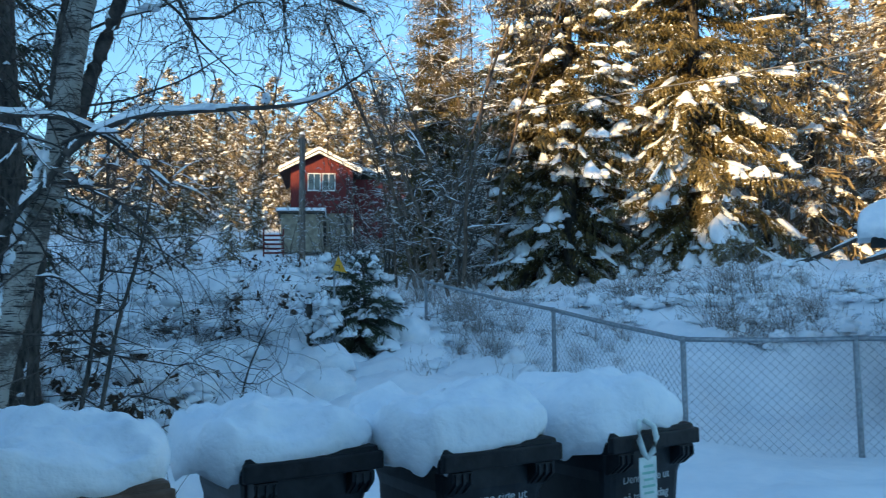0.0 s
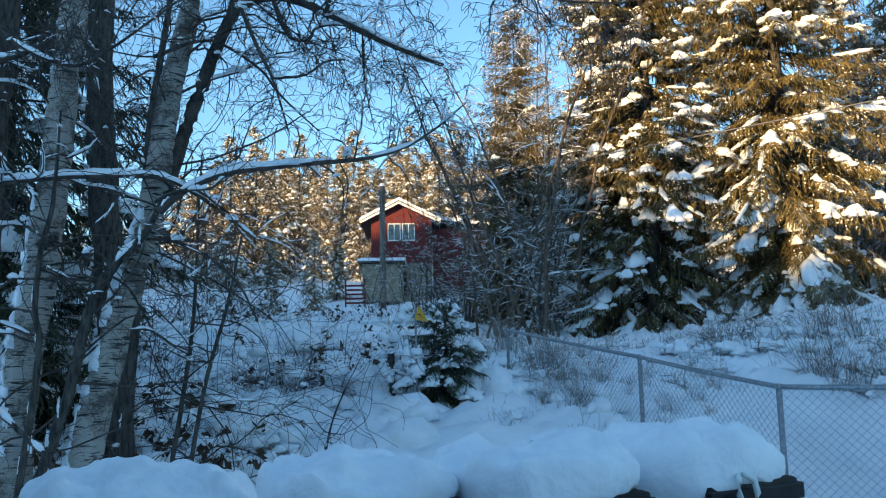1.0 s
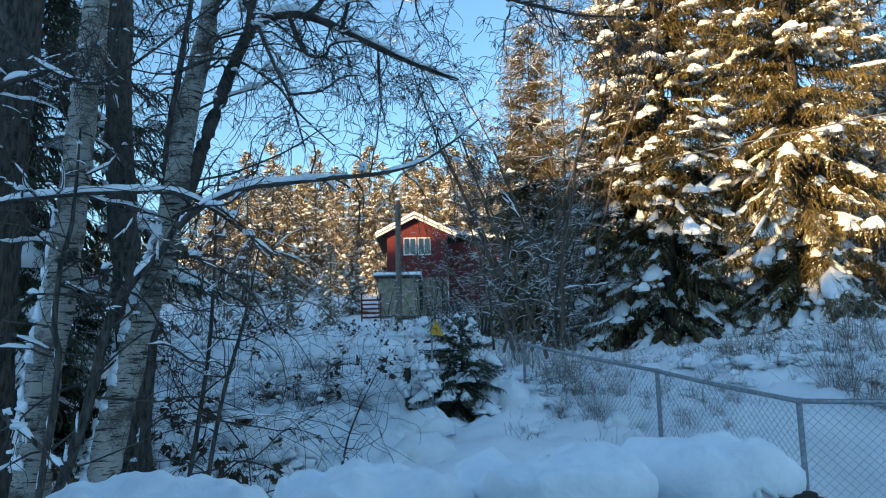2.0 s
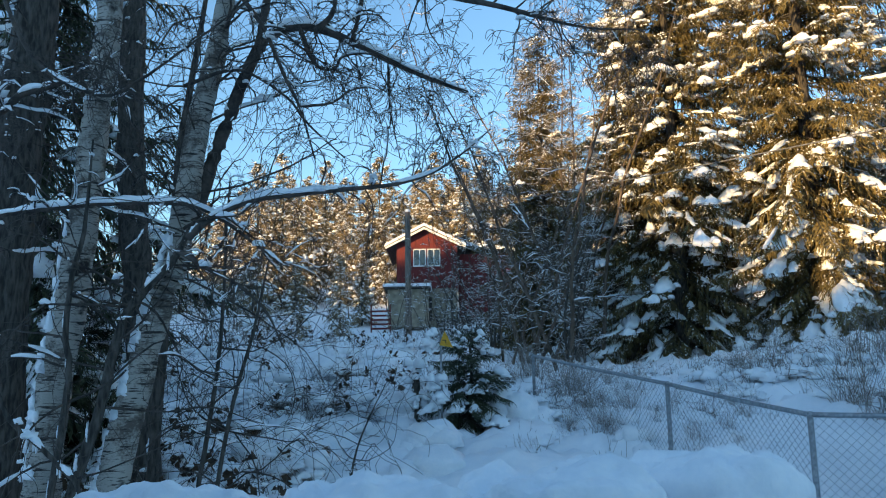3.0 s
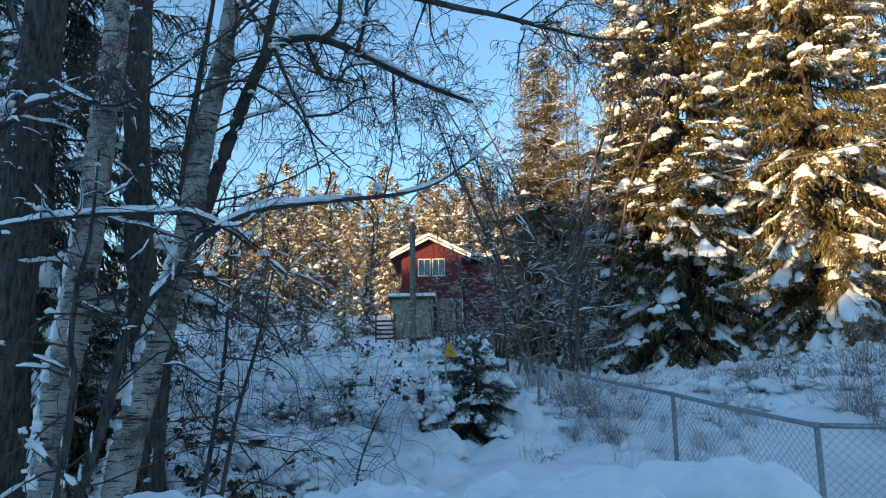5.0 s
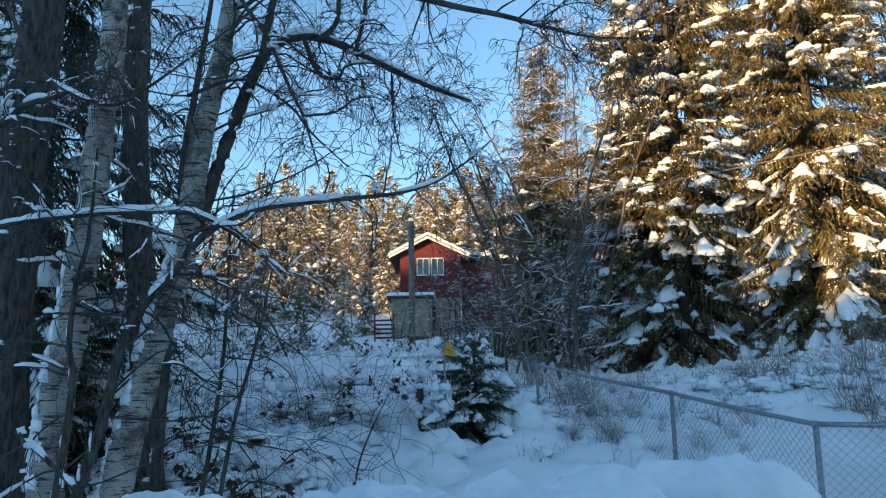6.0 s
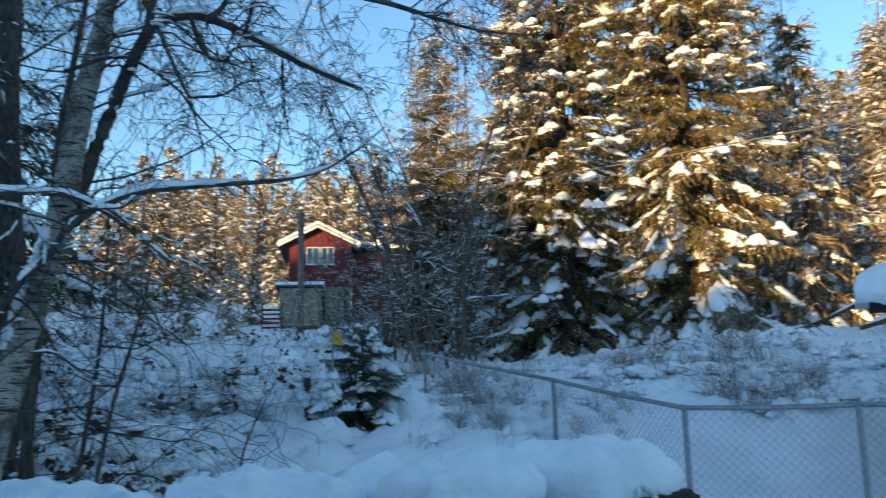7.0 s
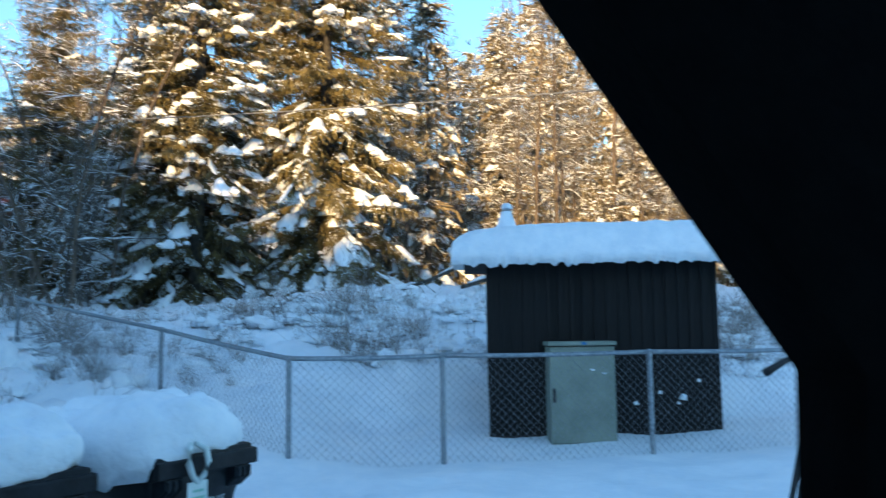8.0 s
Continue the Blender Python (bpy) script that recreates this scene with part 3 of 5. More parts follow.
for i in range(NXS):
    sl.f.append((i, i + 1, off + i + 1, off + i))
    a = NYS * row + i
    sl.f.append((a + 1, a, off + a, off + a + 1))
for j in range(NYS):
    a = j * row
    sl.f.append((a + row, a, off + a, off + a + row))
    a = j * row + NXS
    sl.f.append((a, a + row, off + a + row, off + a))
stuff("snow_load", sl.mesh("snow_load"), SNOW, hut, "thick overhanging slab of snow")
vent = part("vent_pipe", cyl_bm(0.06, 0.5, (0.28, 0.5, HH + 0.55), 14), GALV, hut, "galvanised vent pipe")
cap = Soup()
cap.blob(Vector((0.28, 0.5, HH + 0.78)), 0.075, 0.075, 0.06, r, 0, 0.1, 4, 10)
cap.tube([Vector((0.27, 0.5, HH + z)) for z in (0.3, 0.42, 0.5, 0.58, 0.66, 0.72)], [0.3, 0.2, 0.15, 0.115, 0.09, 0.068], 14)
linked("snow_cap", cap.mesh("snow_cap"), SNOW, hut, "snow heaped round the pipe")
for x, z, q in ((1.79, 0.42, 0.035), (2.09, 0.55, 0.03), (2.37, 0.48, 0.055), (2.57, 0.69, 0.03), (1.95, 0.5, 0.018), (2.31, 0.42, 0.025)):
    spat = Soup()
    spat.blob(Vector((x, -0.028, z)), q * 0.8, 0.018, q, r, 0, 0.35, 4, 8)
    linked("snow_lump", spat.mesh("snow_lump"), SNOW, hut, "lump of snow stuck to the boards")

# electrical cabinet in front of the hut
cab = thing("electrical_cabinet", (4.4, 10.16, 0.1), "grey-green steel street cabinet with a closed door", "cabinet", turn=-9)
part("body", box_bm(0.78, 0.36, 1.14, (0, 0.05, 0.57), 0.012), CAB, cab)
door = part("door", box_bm(0.71, 0.02, 1.08, (-0.02, -0.14, 0.56), 0.006), CAB, cab)
h = part("handle", box_bm(0.035, 0.03, 0.17, (-0.345, -0.165, 0.57), 0.008), CABDARK, door, "black swing handle")
part("lid", box_bm(0.82, 0.44, 0.05, (0, 0.05, 1.175), 0.012), CAB, cab)
part("nameplate", box_bm(0.06, 0.006, 0.035, (0.02, -0.172, 1.178), 0.001), shader("blue_label", (0.02, 0.12, 0.3), (0.04, 0.18, 0.4), 10, 0.5, 0), cab, "small blue label")
for x, z in ((0.12, 0.86), (0.25, 0.82)):
    cs = Soup()
    cs.blob(Vector((x, -0.152, z)), 0.028, 0.012, 0.019, r, 0, 0.3, 3, 6)
    linked("snow_lump", cs.mesh("snow_lump"), SNOW, cab, "lump of snow stuck to the door")

# ---- chain-link fence ----
FENCE = [((-3.17, 14.14), 2.05, 1.1), ((-0.54, 10.89), 1.52, 0.7), ((0.976, 9.0), 1.205, 0.2), ((2.52, 9.0), 1.205, 0.1), ((4.77, 9.0), 1.205, 0.1), ((7.1, 9.0), 1.205, 0.1), ((9.4, 9.0), 1.205, 0.1)]
fence = thing("chain_link_fence", (0.976, 9.0, 0.15), "galvanised chain-link fence with a top rail, its foot in snow", "fence")
fo = Vector((0.976, 9.0, 0.15))
for (x, y), top, foot in FENCE:
    bm = cyl_bm(0.027, top - foot + 0.45, (x - fo.x, y - fo.y, (top + foot - 0.45) / 2 - fo.z), 12)
    part("post", bm, GALV, fence)
    c = Soup()
    c.blob(Vector((x - fo.x, y - fo.y, top - fo.z + 0.005)), 0.03, 0.03, 0.018, r, 0, 0.1, 3, 8)
    linked("post_cap", c.mesh("post_cap"), GALV, fence)
for k in range(len(FENCE) - 1):
    (xa, ya), za, fa = FENCE[k]
    (xb, yb), zb, fb = FENCE[k + 1]
    a, b = Vector((xa, ya, za - 0.01)) - fo, Vector((xb, yb, zb - 0.01)) - fo
    s = Soup()
    s.tube([a.lerp(b, t / 6) - UP * 0.012 * math.sin(math.pi * t / 6) for t in range(7)], [0.024] * 7, 10)
    linked("top_rail", s.mesh("top_rail"), GALV, fence)
    s = Soup()
    pitch = 0.042
    width = (Vector((xb, yb)) - Vector((xa, ya))).length
    n = int(width / pitch)
    flat = Vector((xb - xa, yb - ya, 0)).normalized()
    nrm = Vector((-flat.y, flat.x, 0))
    for i in range(n + 1):
        t = i / n
        top = za + (zb - za) * t - 0.03
        lo = min(fa + (fb - fa) * t, top - 0.5) - 0.25
        px, py = xa + (xb - xa) * t - fo.x, ya + (yb - ya) * t - fo.y
        rows_n = int((top - lo) / pitch)
        pts = []
        for j in range(rows_n + 1):
            sgn = 1 if (i + j) % 2 else -1
            wob = 0.004 * noise.noise((px * 3, py * 3, j * 0.5))
            pts.append(Vector((px, py, top - fo.z - j * pitch)) + flat * (sgn * pitch / 2 * 1.02) + nrm * (0.002 * sgn + wob))
        s.tube(pts, [0.0026] * len(pts), 3, closed=False)
    linked("wire_mesh", s.mesh("wire_mesh"), GALV, fence, "diamond wire mesh")


# ---- wheelie bins ----
def wedge_bm(x, width, y, out, top, low):
    """A bracket that stands out at its top and tapers into the wall below."""
    bm = bmesh.new()
    prof = [(y, top), (y - out, top), (y - out, top - 0.03), (y - out * 0.25, low), (y, low)]
    a = [bm.verts.new((x - width / 2, p, z)) for p, z in prof]
    b = [bm.verts.new((x + width / 2, p, z)) for p, z in prof]
    bm.faces.new(a)
    bm.faces.new(list(reversed(b)))
    for i in range(5):
        bm.faces.new((a[i], b[i], b[(i + 1) % 5], a[(i + 1) % 5]))
    bmesh.ops.recalc_face_normals(bm, faces=bm.faces)
    return bm


def wheelie_bin(at, turn, lid_mat, label, seed, text=(), high=0.15, tag=False):
    """Front right corner of the lid's rim stands over the origin's front right; local -y is the front."""
    r = random.Random(seed)
    e = thing("wheelie_bin", at, label, "wheelie bin", "bins in a row", turn=turn)
    W, D, H = 0.4, 0.5, 1.0
    bm = bmesh.new()
    levels = [(0.06, 0.33, 0.38, 0.03), (0.3, 0.345, 0.41, 0.02), (0.86, 0.385, 0.47, 0.0), (0.9, 0.405, 0.49, 0.0), (0.98, 0.41, 0.495, 0.0)]
    rings = []
    for z, w, d, sh in levels:
        ring = []
        for cx, cy in ((-1, -1), (1, -1), (1, 1), (-1, 1)):
            for k in range(4):
                q = math.atan2(cy, cx) - math.pi / 4 + k * math.pi / 6
                ring.append(bm.verts.new((cx * (w / 2 - 0.04) + 0.04 * math.cos(q), sh + cy * (d / 2 - 0.04) + 0.04 * math.sin(q), z)))
        rings.append(ring)
    for a, b in zip(rings, rings[1:]):
        for k in range(16):
            bm.faces.new((a[k], a[(k + 1) % 16], b[(k + 1) % 16], b[k]))
    bm.faces.new(list(reversed(rings[0])))
    bm.faces.new(rings[-1])
    part("body", bm, BIN, e)
    for sx in (-1, 1):
        part("grip", wedge_bm(sx * 0.155, 0.075, -0.225, 0.065, 0.965, 0.89), BIN, e)
        for k in range(3):
            part("rib", wedge_bm(sx * 0.155 + (k - 1) * 0.026, 0.008, -0.24, 0.058, 0.96, 0.895), BIN, e)
        part("wheel", cyl_bm(0.1, 0.05, (sx * 0.19, 0.23, 0.1), 20, turn=pose(0, 0, 0, 0, 90, 0)), RUBBER, e)
    lid = part("lid", box_bm(W + 0.035, D + 0.06, 0.05, (0, 0, 1.015), 0.018), lid_mat, e)
    part("rim", box_bm(W + 0.045, 0.03, 0.055, (0, -0.282, 0.995), 0.008), lid_mat, lid)
    for sx in (-1, 1):
        part("side_rim", box_bm(0.025, D + 0.03, 0.05, (sx * (W / 2 + 0.01), 0, 0.985), 0.008), lid_mat, lid)
    part("axle", cyl_bm(0.012, 0.46, (0, 0.23, 0.1), 10, turn=pose(0, 0, 0, 0, 90, 0)), GALV, e)
    # pillow of snow, overhanging and ragged at its lower edge
    s = Soup()
    NR, NS = 34, 110
    s.v.append(Vector((0, 0.05, 1.05 + high)))
    for i in range(1, NR + 1):
        for k in range(NS):
            q = 2 * math.pi * k / NS
            t = i / NR
            sx = abs(math.cos(q)) ** 0.55 * (1 if math.cos(q) > 0 else -1)
            sy = abs(math.sin(q)) ** 0.55 * (1 if math.sin(q) > 0 else -1)
            if t < 0.8:
                rr = t / 0.8
                z = 1.05 + high * (1 - 0.4 * rr ** 3.2)
            else:
                rr = 1.0 + 0.05 * math.sin((t - 0.8) / 0.2 * math.pi)
                z = 1.05 + high * 0.6 * (1 - (t - 0.8) / 0.2) - (t - 0.8) / 0.2 * (0.015 + 0.05 * max(0, noise.noise((math.cos(q) * 4, math.sin(q) * 4, seed))) + 0.03 * abs(noise.noise((math.cos(q) * 3.5, math.sin(q) * 3.5, seed))) + 0.003 * r.random())
            if t > 0.8:
                z -= (t - 0.8) / 0.2 * max(0, -sx * 0.75 - sy * 0.15) * (0.085 + 0.05 * noise.noise((math.cos(q) * 3, math.sin(q) * 3, seed + 1)))
            x, y = sx * rr * (W / 2 + 0.075) - 0.03, sy * rr * (D / 2 + 0.06) + 0.035
            lump = (0.07 * fbm(x + seed, y, 3.4, seed) + 0.036 * fbm(x, y + z * 0.6, 8.0, seed) + 0.006 * fbm(x, y + z * 0.8, 22.0, seed)) * (1 if t < 0.9 else 0.6)
            s.v.append(Vector((x * (1 + 0.3 * lump), y * (1 + 0.3 * lump), z + lump * 0.9)))
    for k in range(NS):
        s.f.append((0, 1 + k, 1 + (k + 1) % NS))
    for i in range(NR - 1):
        o = 1 + i * NS
        for k in range(NS):
            k2 = (k + 1) % NS
            s.f.append((o + k, o + NS + k, o + NS + k2, o + k2))
    s.f.append(tuple(1 + (NR - 1) * NS + k for k in reversed(range(NS))))
    stuff("snow_load", s.mesh("snow_load"), SNOW, e, "rounded pillow of fresh snow on the lid")
    for i, line in enumerate(text):
        c = bpy.data.curves.new("lettering", "FONT")
        c.body, c.size, c.align_x, c.extrude = line, 0.042, "CENTER", 0.0008
        o = new("lettering", c)
        dg = bpy.context.evaluated_depsgraph_get()
        me = bpy.data.meshes.new_from_object(o.evaluated_get(dg))
        bpy.data.objects.remove(o)
        t = linked("lettering", me, INK, e, "pale printed words")
        t.matrix_local = pose(0.0, -0.2362 + 0.0036 * i, 0.85 - 0.062 * i, 93, 0, 0)
    if tag:
        tg = part("paper_tag", box_bm(0.085, 0.004, 0.24, (-0.08, -0.315, 0.83), 0.001), TAG, e, "white paper tag with green print looped on the handle")
        for k in range(5):
            part("print_bar", box_bm(0.06 if k % 2 else 0.045, 0.002, 0.008, (-0.08, -0.318, 0.92 - 0.022 * k), 0.0), GREENINK, tg, "green print")
        for sx in (-1, 1):
            st = Soup()
            st.tube([Vector((-0.08 + sx * x, y + 0.02, z)) for x, y, z in ((0.0, -0.335, 0.945), (0.025, -0.34, 0.97), (0.042, -0.34, 1.01), (0.035, -0.335, 1.05), (0.01, -0.31, 1.07))], [0.008, 0.011, 0.011, 0.011, 0.008], 6)
            linked("tag_loop", st.mesh("tag_loop"), TAG, tg, "white loop of the tag")
    return e


def bin_at(corner, turn, *rest, **kw):
    """corner: the lid's front right corner."""
    c, s_ = math.cos(radians(turn)), math.sin(radians(turn))
    lx, ly = -0.222, 0.297
    return wheelie_bin((corner[0] + lx * c - ly * s_, corner[1] + lx * s_ + ly * c, 0.02), turn, *rest, **kw)


WORDS = ("Denne side ut", "på tømmedag")
bin_at((-0.33, 2.43), 50, BROWN, "black wheelie bin with a brown lid under a snow pillow", 11, high=0.13)
bin_at((-0.02, 3.07), 48, BINLID, "black wheelie bin with a dark lid under a snow pillow", 12, text=WORDS, high=0.09)
bin_at((0.5, 3.33), 46, BINLID, "black wheelie bin with printed words and a high snow cap", 13, text=WORDS, high=0.125)
bin_at((0.94, 3.78), 50, BINLID, "black wheelie bin with a white paper tag and a snow cap", 14, text=WORDS, high=0.155, tag=True)


# ---- foreground trees: birches and dark trunks beside the bins ----
def birch_clump():
    r = random.Random(31)
    w, s = Soup(), Soup()
    e = thing("birch_tree", (-5.14, 5.95, 0.3), "pale birch with peeling bark, snow stuck to its trunk", "birch tree", "trees by the bins")
    o = Vector((-5.14, 5.95, 0.3))
    def loc(c):
        return [(x - o.x, y - o.y, z - o.z, q) for x, y, z, q in c]
    t = Soup()
    limb(t, s, loc([(-5.16, 5.94, 0.1, 0.17), (-5.14, 5.95, 0.6, 0.155), (-5.09, 5.97, 1.54, 0.145), (-5.0, 6.01, 2.28, 0.138), (-4.93, 6.03, 3.05, 0.13), (-4.88, 6.05, 3.85, 0.122), (-4.83, 6.08, 4.68, 0.115), (-4.8, 6.09, 5.48, 0.105), (-4.76, 6.1, 6.44, 0.09), (-4.7, 6.1, 8.5, 0.04)]), r, sides=14, load=0)
    limb(w, s, loc([(-5.36, 5.31, 2.95, 0.028), (-5.06, 5.44, 3.01, 0.027), (-4.71, 5.58, 3.05, 0.025), (-4.23, 5.79, 3.08, 0.024), (-3.7, 6.01, 3.05, 0.022), (-3.43, 6.12, 2.9, 0.018), (-3.21, 6.21, 2.72, 0.014), (-2.98, 6.31, 2.53, 0.008)]), r, twigs=26, twig_len=0.7, load=1.3, depth=1)
    for ctrl, load, n in (([(-6.30, 5.70, 3.70, 0.050), (-5.96, 5.68, 3.94, 0.045), (-5.70, 5.75, 4.12, 0.040), (-5.52, 5.80, 4.26, 0.034), (-5.25, 5.90, 4.33, 0.026), (-4.90, 6.00, 4.50, 0.012)], 1.3, 14), ([(-4.83, 4.91, 4.80, 0.018), (-4.57, 5.12, 4.15, 0.016), (-4.12, 5.36, 3.87, 0.014), (-3.82, 5.47, 3.98, 0.012), (-3.33, 5.60, 4.31, 0.009), (-2.90, 5.70, 4.60, 0.005)], 0.5, 22)):
        limb(w, s, loc(ctrl), r, twigs=n, twig_len=0.7, depth=2, load=load, droop=0.1, fine=0.003)
    for _ in range(5):
        h = r.uniform(2.2, 5.0)
        a = r.uniform(0, 6.28)
        grow(w, s, (0.05 * h + 0.02, 0.02 * h, h), (math.cos(a), math.sin(a), r.uniform(0.1, 0.9)), r.uniform(1.2, 2.2), r.uniform(0.011, 0.017), 3, r, 0.1, 0.45, (3, 5), 10, 1.0, 0.22)
    for _ in range(15):
        h = r.uniform(1.8, 7.0)
        a = r.uniform(0, 6.28)
        grow(w, s, (0.05 * h + 0.02, 0.02 * h, h), (math.cos(a), math.sin(a), 0.5), r.uniform(0.8, 2.0), 0.012, 2, r, 0.1, 0.4, (3, 5), 8, 0.9, 0.22)
    trunk_snow(s, loc([(-5.14, 5.95, 0.6, 0.155), (-5.09, 5.97, 1.54, 0.145), (-5.0, 6.01, 2.28, 0.138), (-4.93, 6.03, 3.05, 0.13)]), r, 44)
    finish_tree(e, BIRCH, t, s, w, TWIG)


def trunk_snow(s, ctrl, r, count):
    """Flat plasters of snow on the trunk's weather side."""
    path = smooth_path(ctrl, 8)
    for _ in range(count):
        p = path[r.randrange(len(path))]
        a = r.gauss(3.75, 0.35)
        c = Vector(p[:3]) + Vector((math.cos(a), math.sin(a), 0)) * p[3] * 0.9
        s.blob(c - UP * 0.02, p[3] * 0.32, p[3] * r.uniform(0.4, 0.8), r.uniform(0.04, 0.12), r, a, 0.3, 5, 9)


def forked_birch():
    r = random.Random(32)
    o = Vector((-4.45, 6.02, 0.3))
    e = thing("birch_tree", o, "leaning birch with arching snow-covered limbs", "birch tree", "trees by the bins")
    t, w, s = Soup(), Soup(), Soup()
    def loc(c):
        return [(x - o.x, y - o.y, z - o.z, q) for x, y, z, q in c]
    limb(t, s, loc([(-4.52, 6.0, 0.1, 0.15), (-4.45, 6.02, 0.61, 0.135), (-4.28, 6.09, 1.53, 0.125), (-4.14, 6.15, 2.2, 0.12), (-3.98, 6.21, 2.79, 0.112), (-3.88, 6.26, 3.77, 0.1), (-3.74, 6.32, 4.57, 0.09), (-3.64, 6.36, 5.35, 0.08), (-3.52, 6.41, 6.29, 0.07), (-3.4, 6.5, 8.0, 0.03)]), r, sides=14, load=0)
    # arching limb
    limb(w, s, loc([(-4.05, 6.25, 2.61, 0.07), (-3.82, 6.39, 3.48, 0.066), (-3.67, 6.45, 3.96, 0.062), (-3.51, 6.52, 4.45, 0.056), (-3.35, 6.59, 4.75, 0.05), (-3.01, 6.73, 4.83, 0.042), (-2.67, 6.87, 4.68, 0.035), (-2.33, 7.01, 4.49, 0.026), (-2.0, 7.15, 4.31, 0.018), (-1.66, 7.29, 4.16, 0.009)]), r, load=1.5)
    limb(w, s, loc([(-3.3, 6.6, 4.78, 0.02), (-3.01, 6.73, 4.8, 0.02), (-2.67, 6.87, 4.66, 0.02), (-2.33, 7.01, 4.46, 0.016), (-2.0, 7.15, 4.29, 0.012), (-1.66, 7.29, 4.14, 0.007)]), r, twigs=34, twig_len=0.8, depth=2, load=0.4, droop=0.12, up=0.05)
    limb(w, s, loc([(-3.73, 6.43, 3.8, 0.05), (-3.58, 6.49, 4.28, 0.046), (-3.44, 6.55, 4.67, 0.04), (-3.38, 6.57, 5.06, 0.036), (-3.27, 6.62, 5.64, 0.03), (-3.1, 6.7, 6.6, 0.015)]), r, load=0.2)
    limb(w, s, loc([(-3.69, 5.98, 2.76, 0.034), (-3.45, 6.0, 2.92, 0.031), (-3.15, 6.13, 3.06, 0.028), (-2.68, 6.33, 3.12, 0.024), (-2.16, 6.55, 3.16, 0.018), (-1.81, 6.69, 3.25, 0.013), (-1.54, 6.8, 3.43, 0.009), (-1.32, 6.9, 3.64, 0.005)]), r, twigs=30, twig_len=0.75, depth=2, load=1.3, droop=0.2)
    limb(w, s, loc([(-3.78, 5.95, 2.66, 0.022), (-3.42, 5.95, 2.46, 0.018), (-3.2, 6.0, 2.34, 0.014), (-2.99, 6.09, 2.13, 0.01), (-2.86, 6.14, 1.86, 0.006)]), r, twigs=14, twig_len=0.6, depth=1, load=0.6)
    for _ in range(7):
        h = r.uniform(2.0, 4.8)
        a = r.uniform(-1.9, 1.9)
        grow(w, s, (0.09 + (h - 0.3) * 0.165, 0.07 * h, h), (math.cos(a), math.sin(a), r.uniform(0.0, 0.9)), r.uniform(1.3, 2.4), r.uniform(0.011, 0.018), 3, r, 0.06, 0.45, (3, 5), 10, 1.0, 0.22)
    # crooked side limbs of the arch
    for ctrl, load, n in (([(-3.09, 6.66, 4.82, 0.020), (-3.05, 6.69, 4.70, 0.018), (-3.02, 6.73, 4.57, 0.017), (-2.93, 6.80, 4.43, 0.016), (-2.80, 6.85, 4.43, 0.015), (-2.73, 6.86, 4.53, 0.013), (-2.53, 6.93, 4.55, 0.010), (-2.37, 7.02, 4.49, 0.006)], 1.2, 9), ([(-2.95, 6.72, 4.75, 0.030), (-2.78, 6.76, 4.93, 0.025), (-2.74, 6.73, 5.14, 0.021), (-2.69, 6.70, 5.42, 0.012)], 0.9, 8), ([(-2.63, 6.87, 4.67, 0.024), (-2.54, 6.85, 4.97, 0.020), (-2.52, 6.84, 5.11, 0.017), (-2.45, 6.80, 5.41, 0.010)], 0.8, 8), ([(-3.50, 6.00, 5.32, 0.024), (-3.29, 6.06, 4.89, 0.021), (-3.12, 6.19, 4.58, 0.019), (-3.00, 6.32, 4.19, 0.016), (-2.90, 6.42, 3.91, 0.013), (-2.82, 6.54, 3.48, 0.007)], 1.0, 16), ([(-2.92, 6.41, 3.93, 0.014), (-2.65, 6.51, 3.95, 0.012), (-2.48, 6.57, 4.06, 0.009), (-2.31, 6.63, 4.08, 0.005)], 0.5, 10), ([(-3.87, 6.06, 4.15, 0.018), (-3.54, 6.19, 4.28, 0.016), (-3.34, 6.28, 4.26, 0.014), (-3.05, 6.45, 4.04, 0.012), (-2.90, 6.55, 3.81, 0.010), (-2.63, 6.73, 3.51, 0.006)], 0.7, 16), ([(-2.37, 7.07, 4.54, 0.009), (-2.39, 7.15, 4.07, 0.007), (-2.34, 7.26, 3.60, 0.004)], 0.2, 6)):
        limb(w, s, loc(ctrl), r, twigs=n, twig_len=0.5, depth=1, load=load, droop=0.12, up=0.0, fine=0.003)
    # high limb reaching out over the yard, hung with fine twigs
    limb(w, s, loc([(-3.5, 6.3, 5.7, 0.05), (-2.9, 5.8, 5.1, 0.036), (-2.17, 5.46, 4.66, 0.03), (-1.47, 5.75, 4.4, 0.025), (-0.93, 5.97, 4.25, 0.02), (-0.62, 6.1, 4.15, 0.015), (-0.3, 6.2, 4.05, 0.008), (0.1, 6.3, 4.0, 0.004)]), r, twigs=34, twig_len=0.7, depth=2, load=0.35, droop=0.16, up=0.0, span=(0.3, 1.0))
    for _ in range(24):
        h = r.uniform(2.6, 6.2)
        a = r.uniform(-1.6, 1.9)
        x = 0.11 + (h - 0.3) * 0.165
        grow(w, s, (x, 0.07 * h, h), (math.cos(a), math.sin(a), r.uniform(0.1, 0.8)), r.uniform(0.9, 2.3), 0.014, 2, r, 0.12, 0.4, (3, 6), 8, 0.9, 0.22)
    trunk_snow(s, loc([(-4.45, 6.02, 0.61, 0.135), (-4.28, 6.09, 1.53, 0.125), (-4.14, 6.15, 2.2, 0.12), (-3.98, 6.21, 2.79, 0.112)]), r, 48)
    finish_tree(e, BIRCH, t, s, w, TWIG)


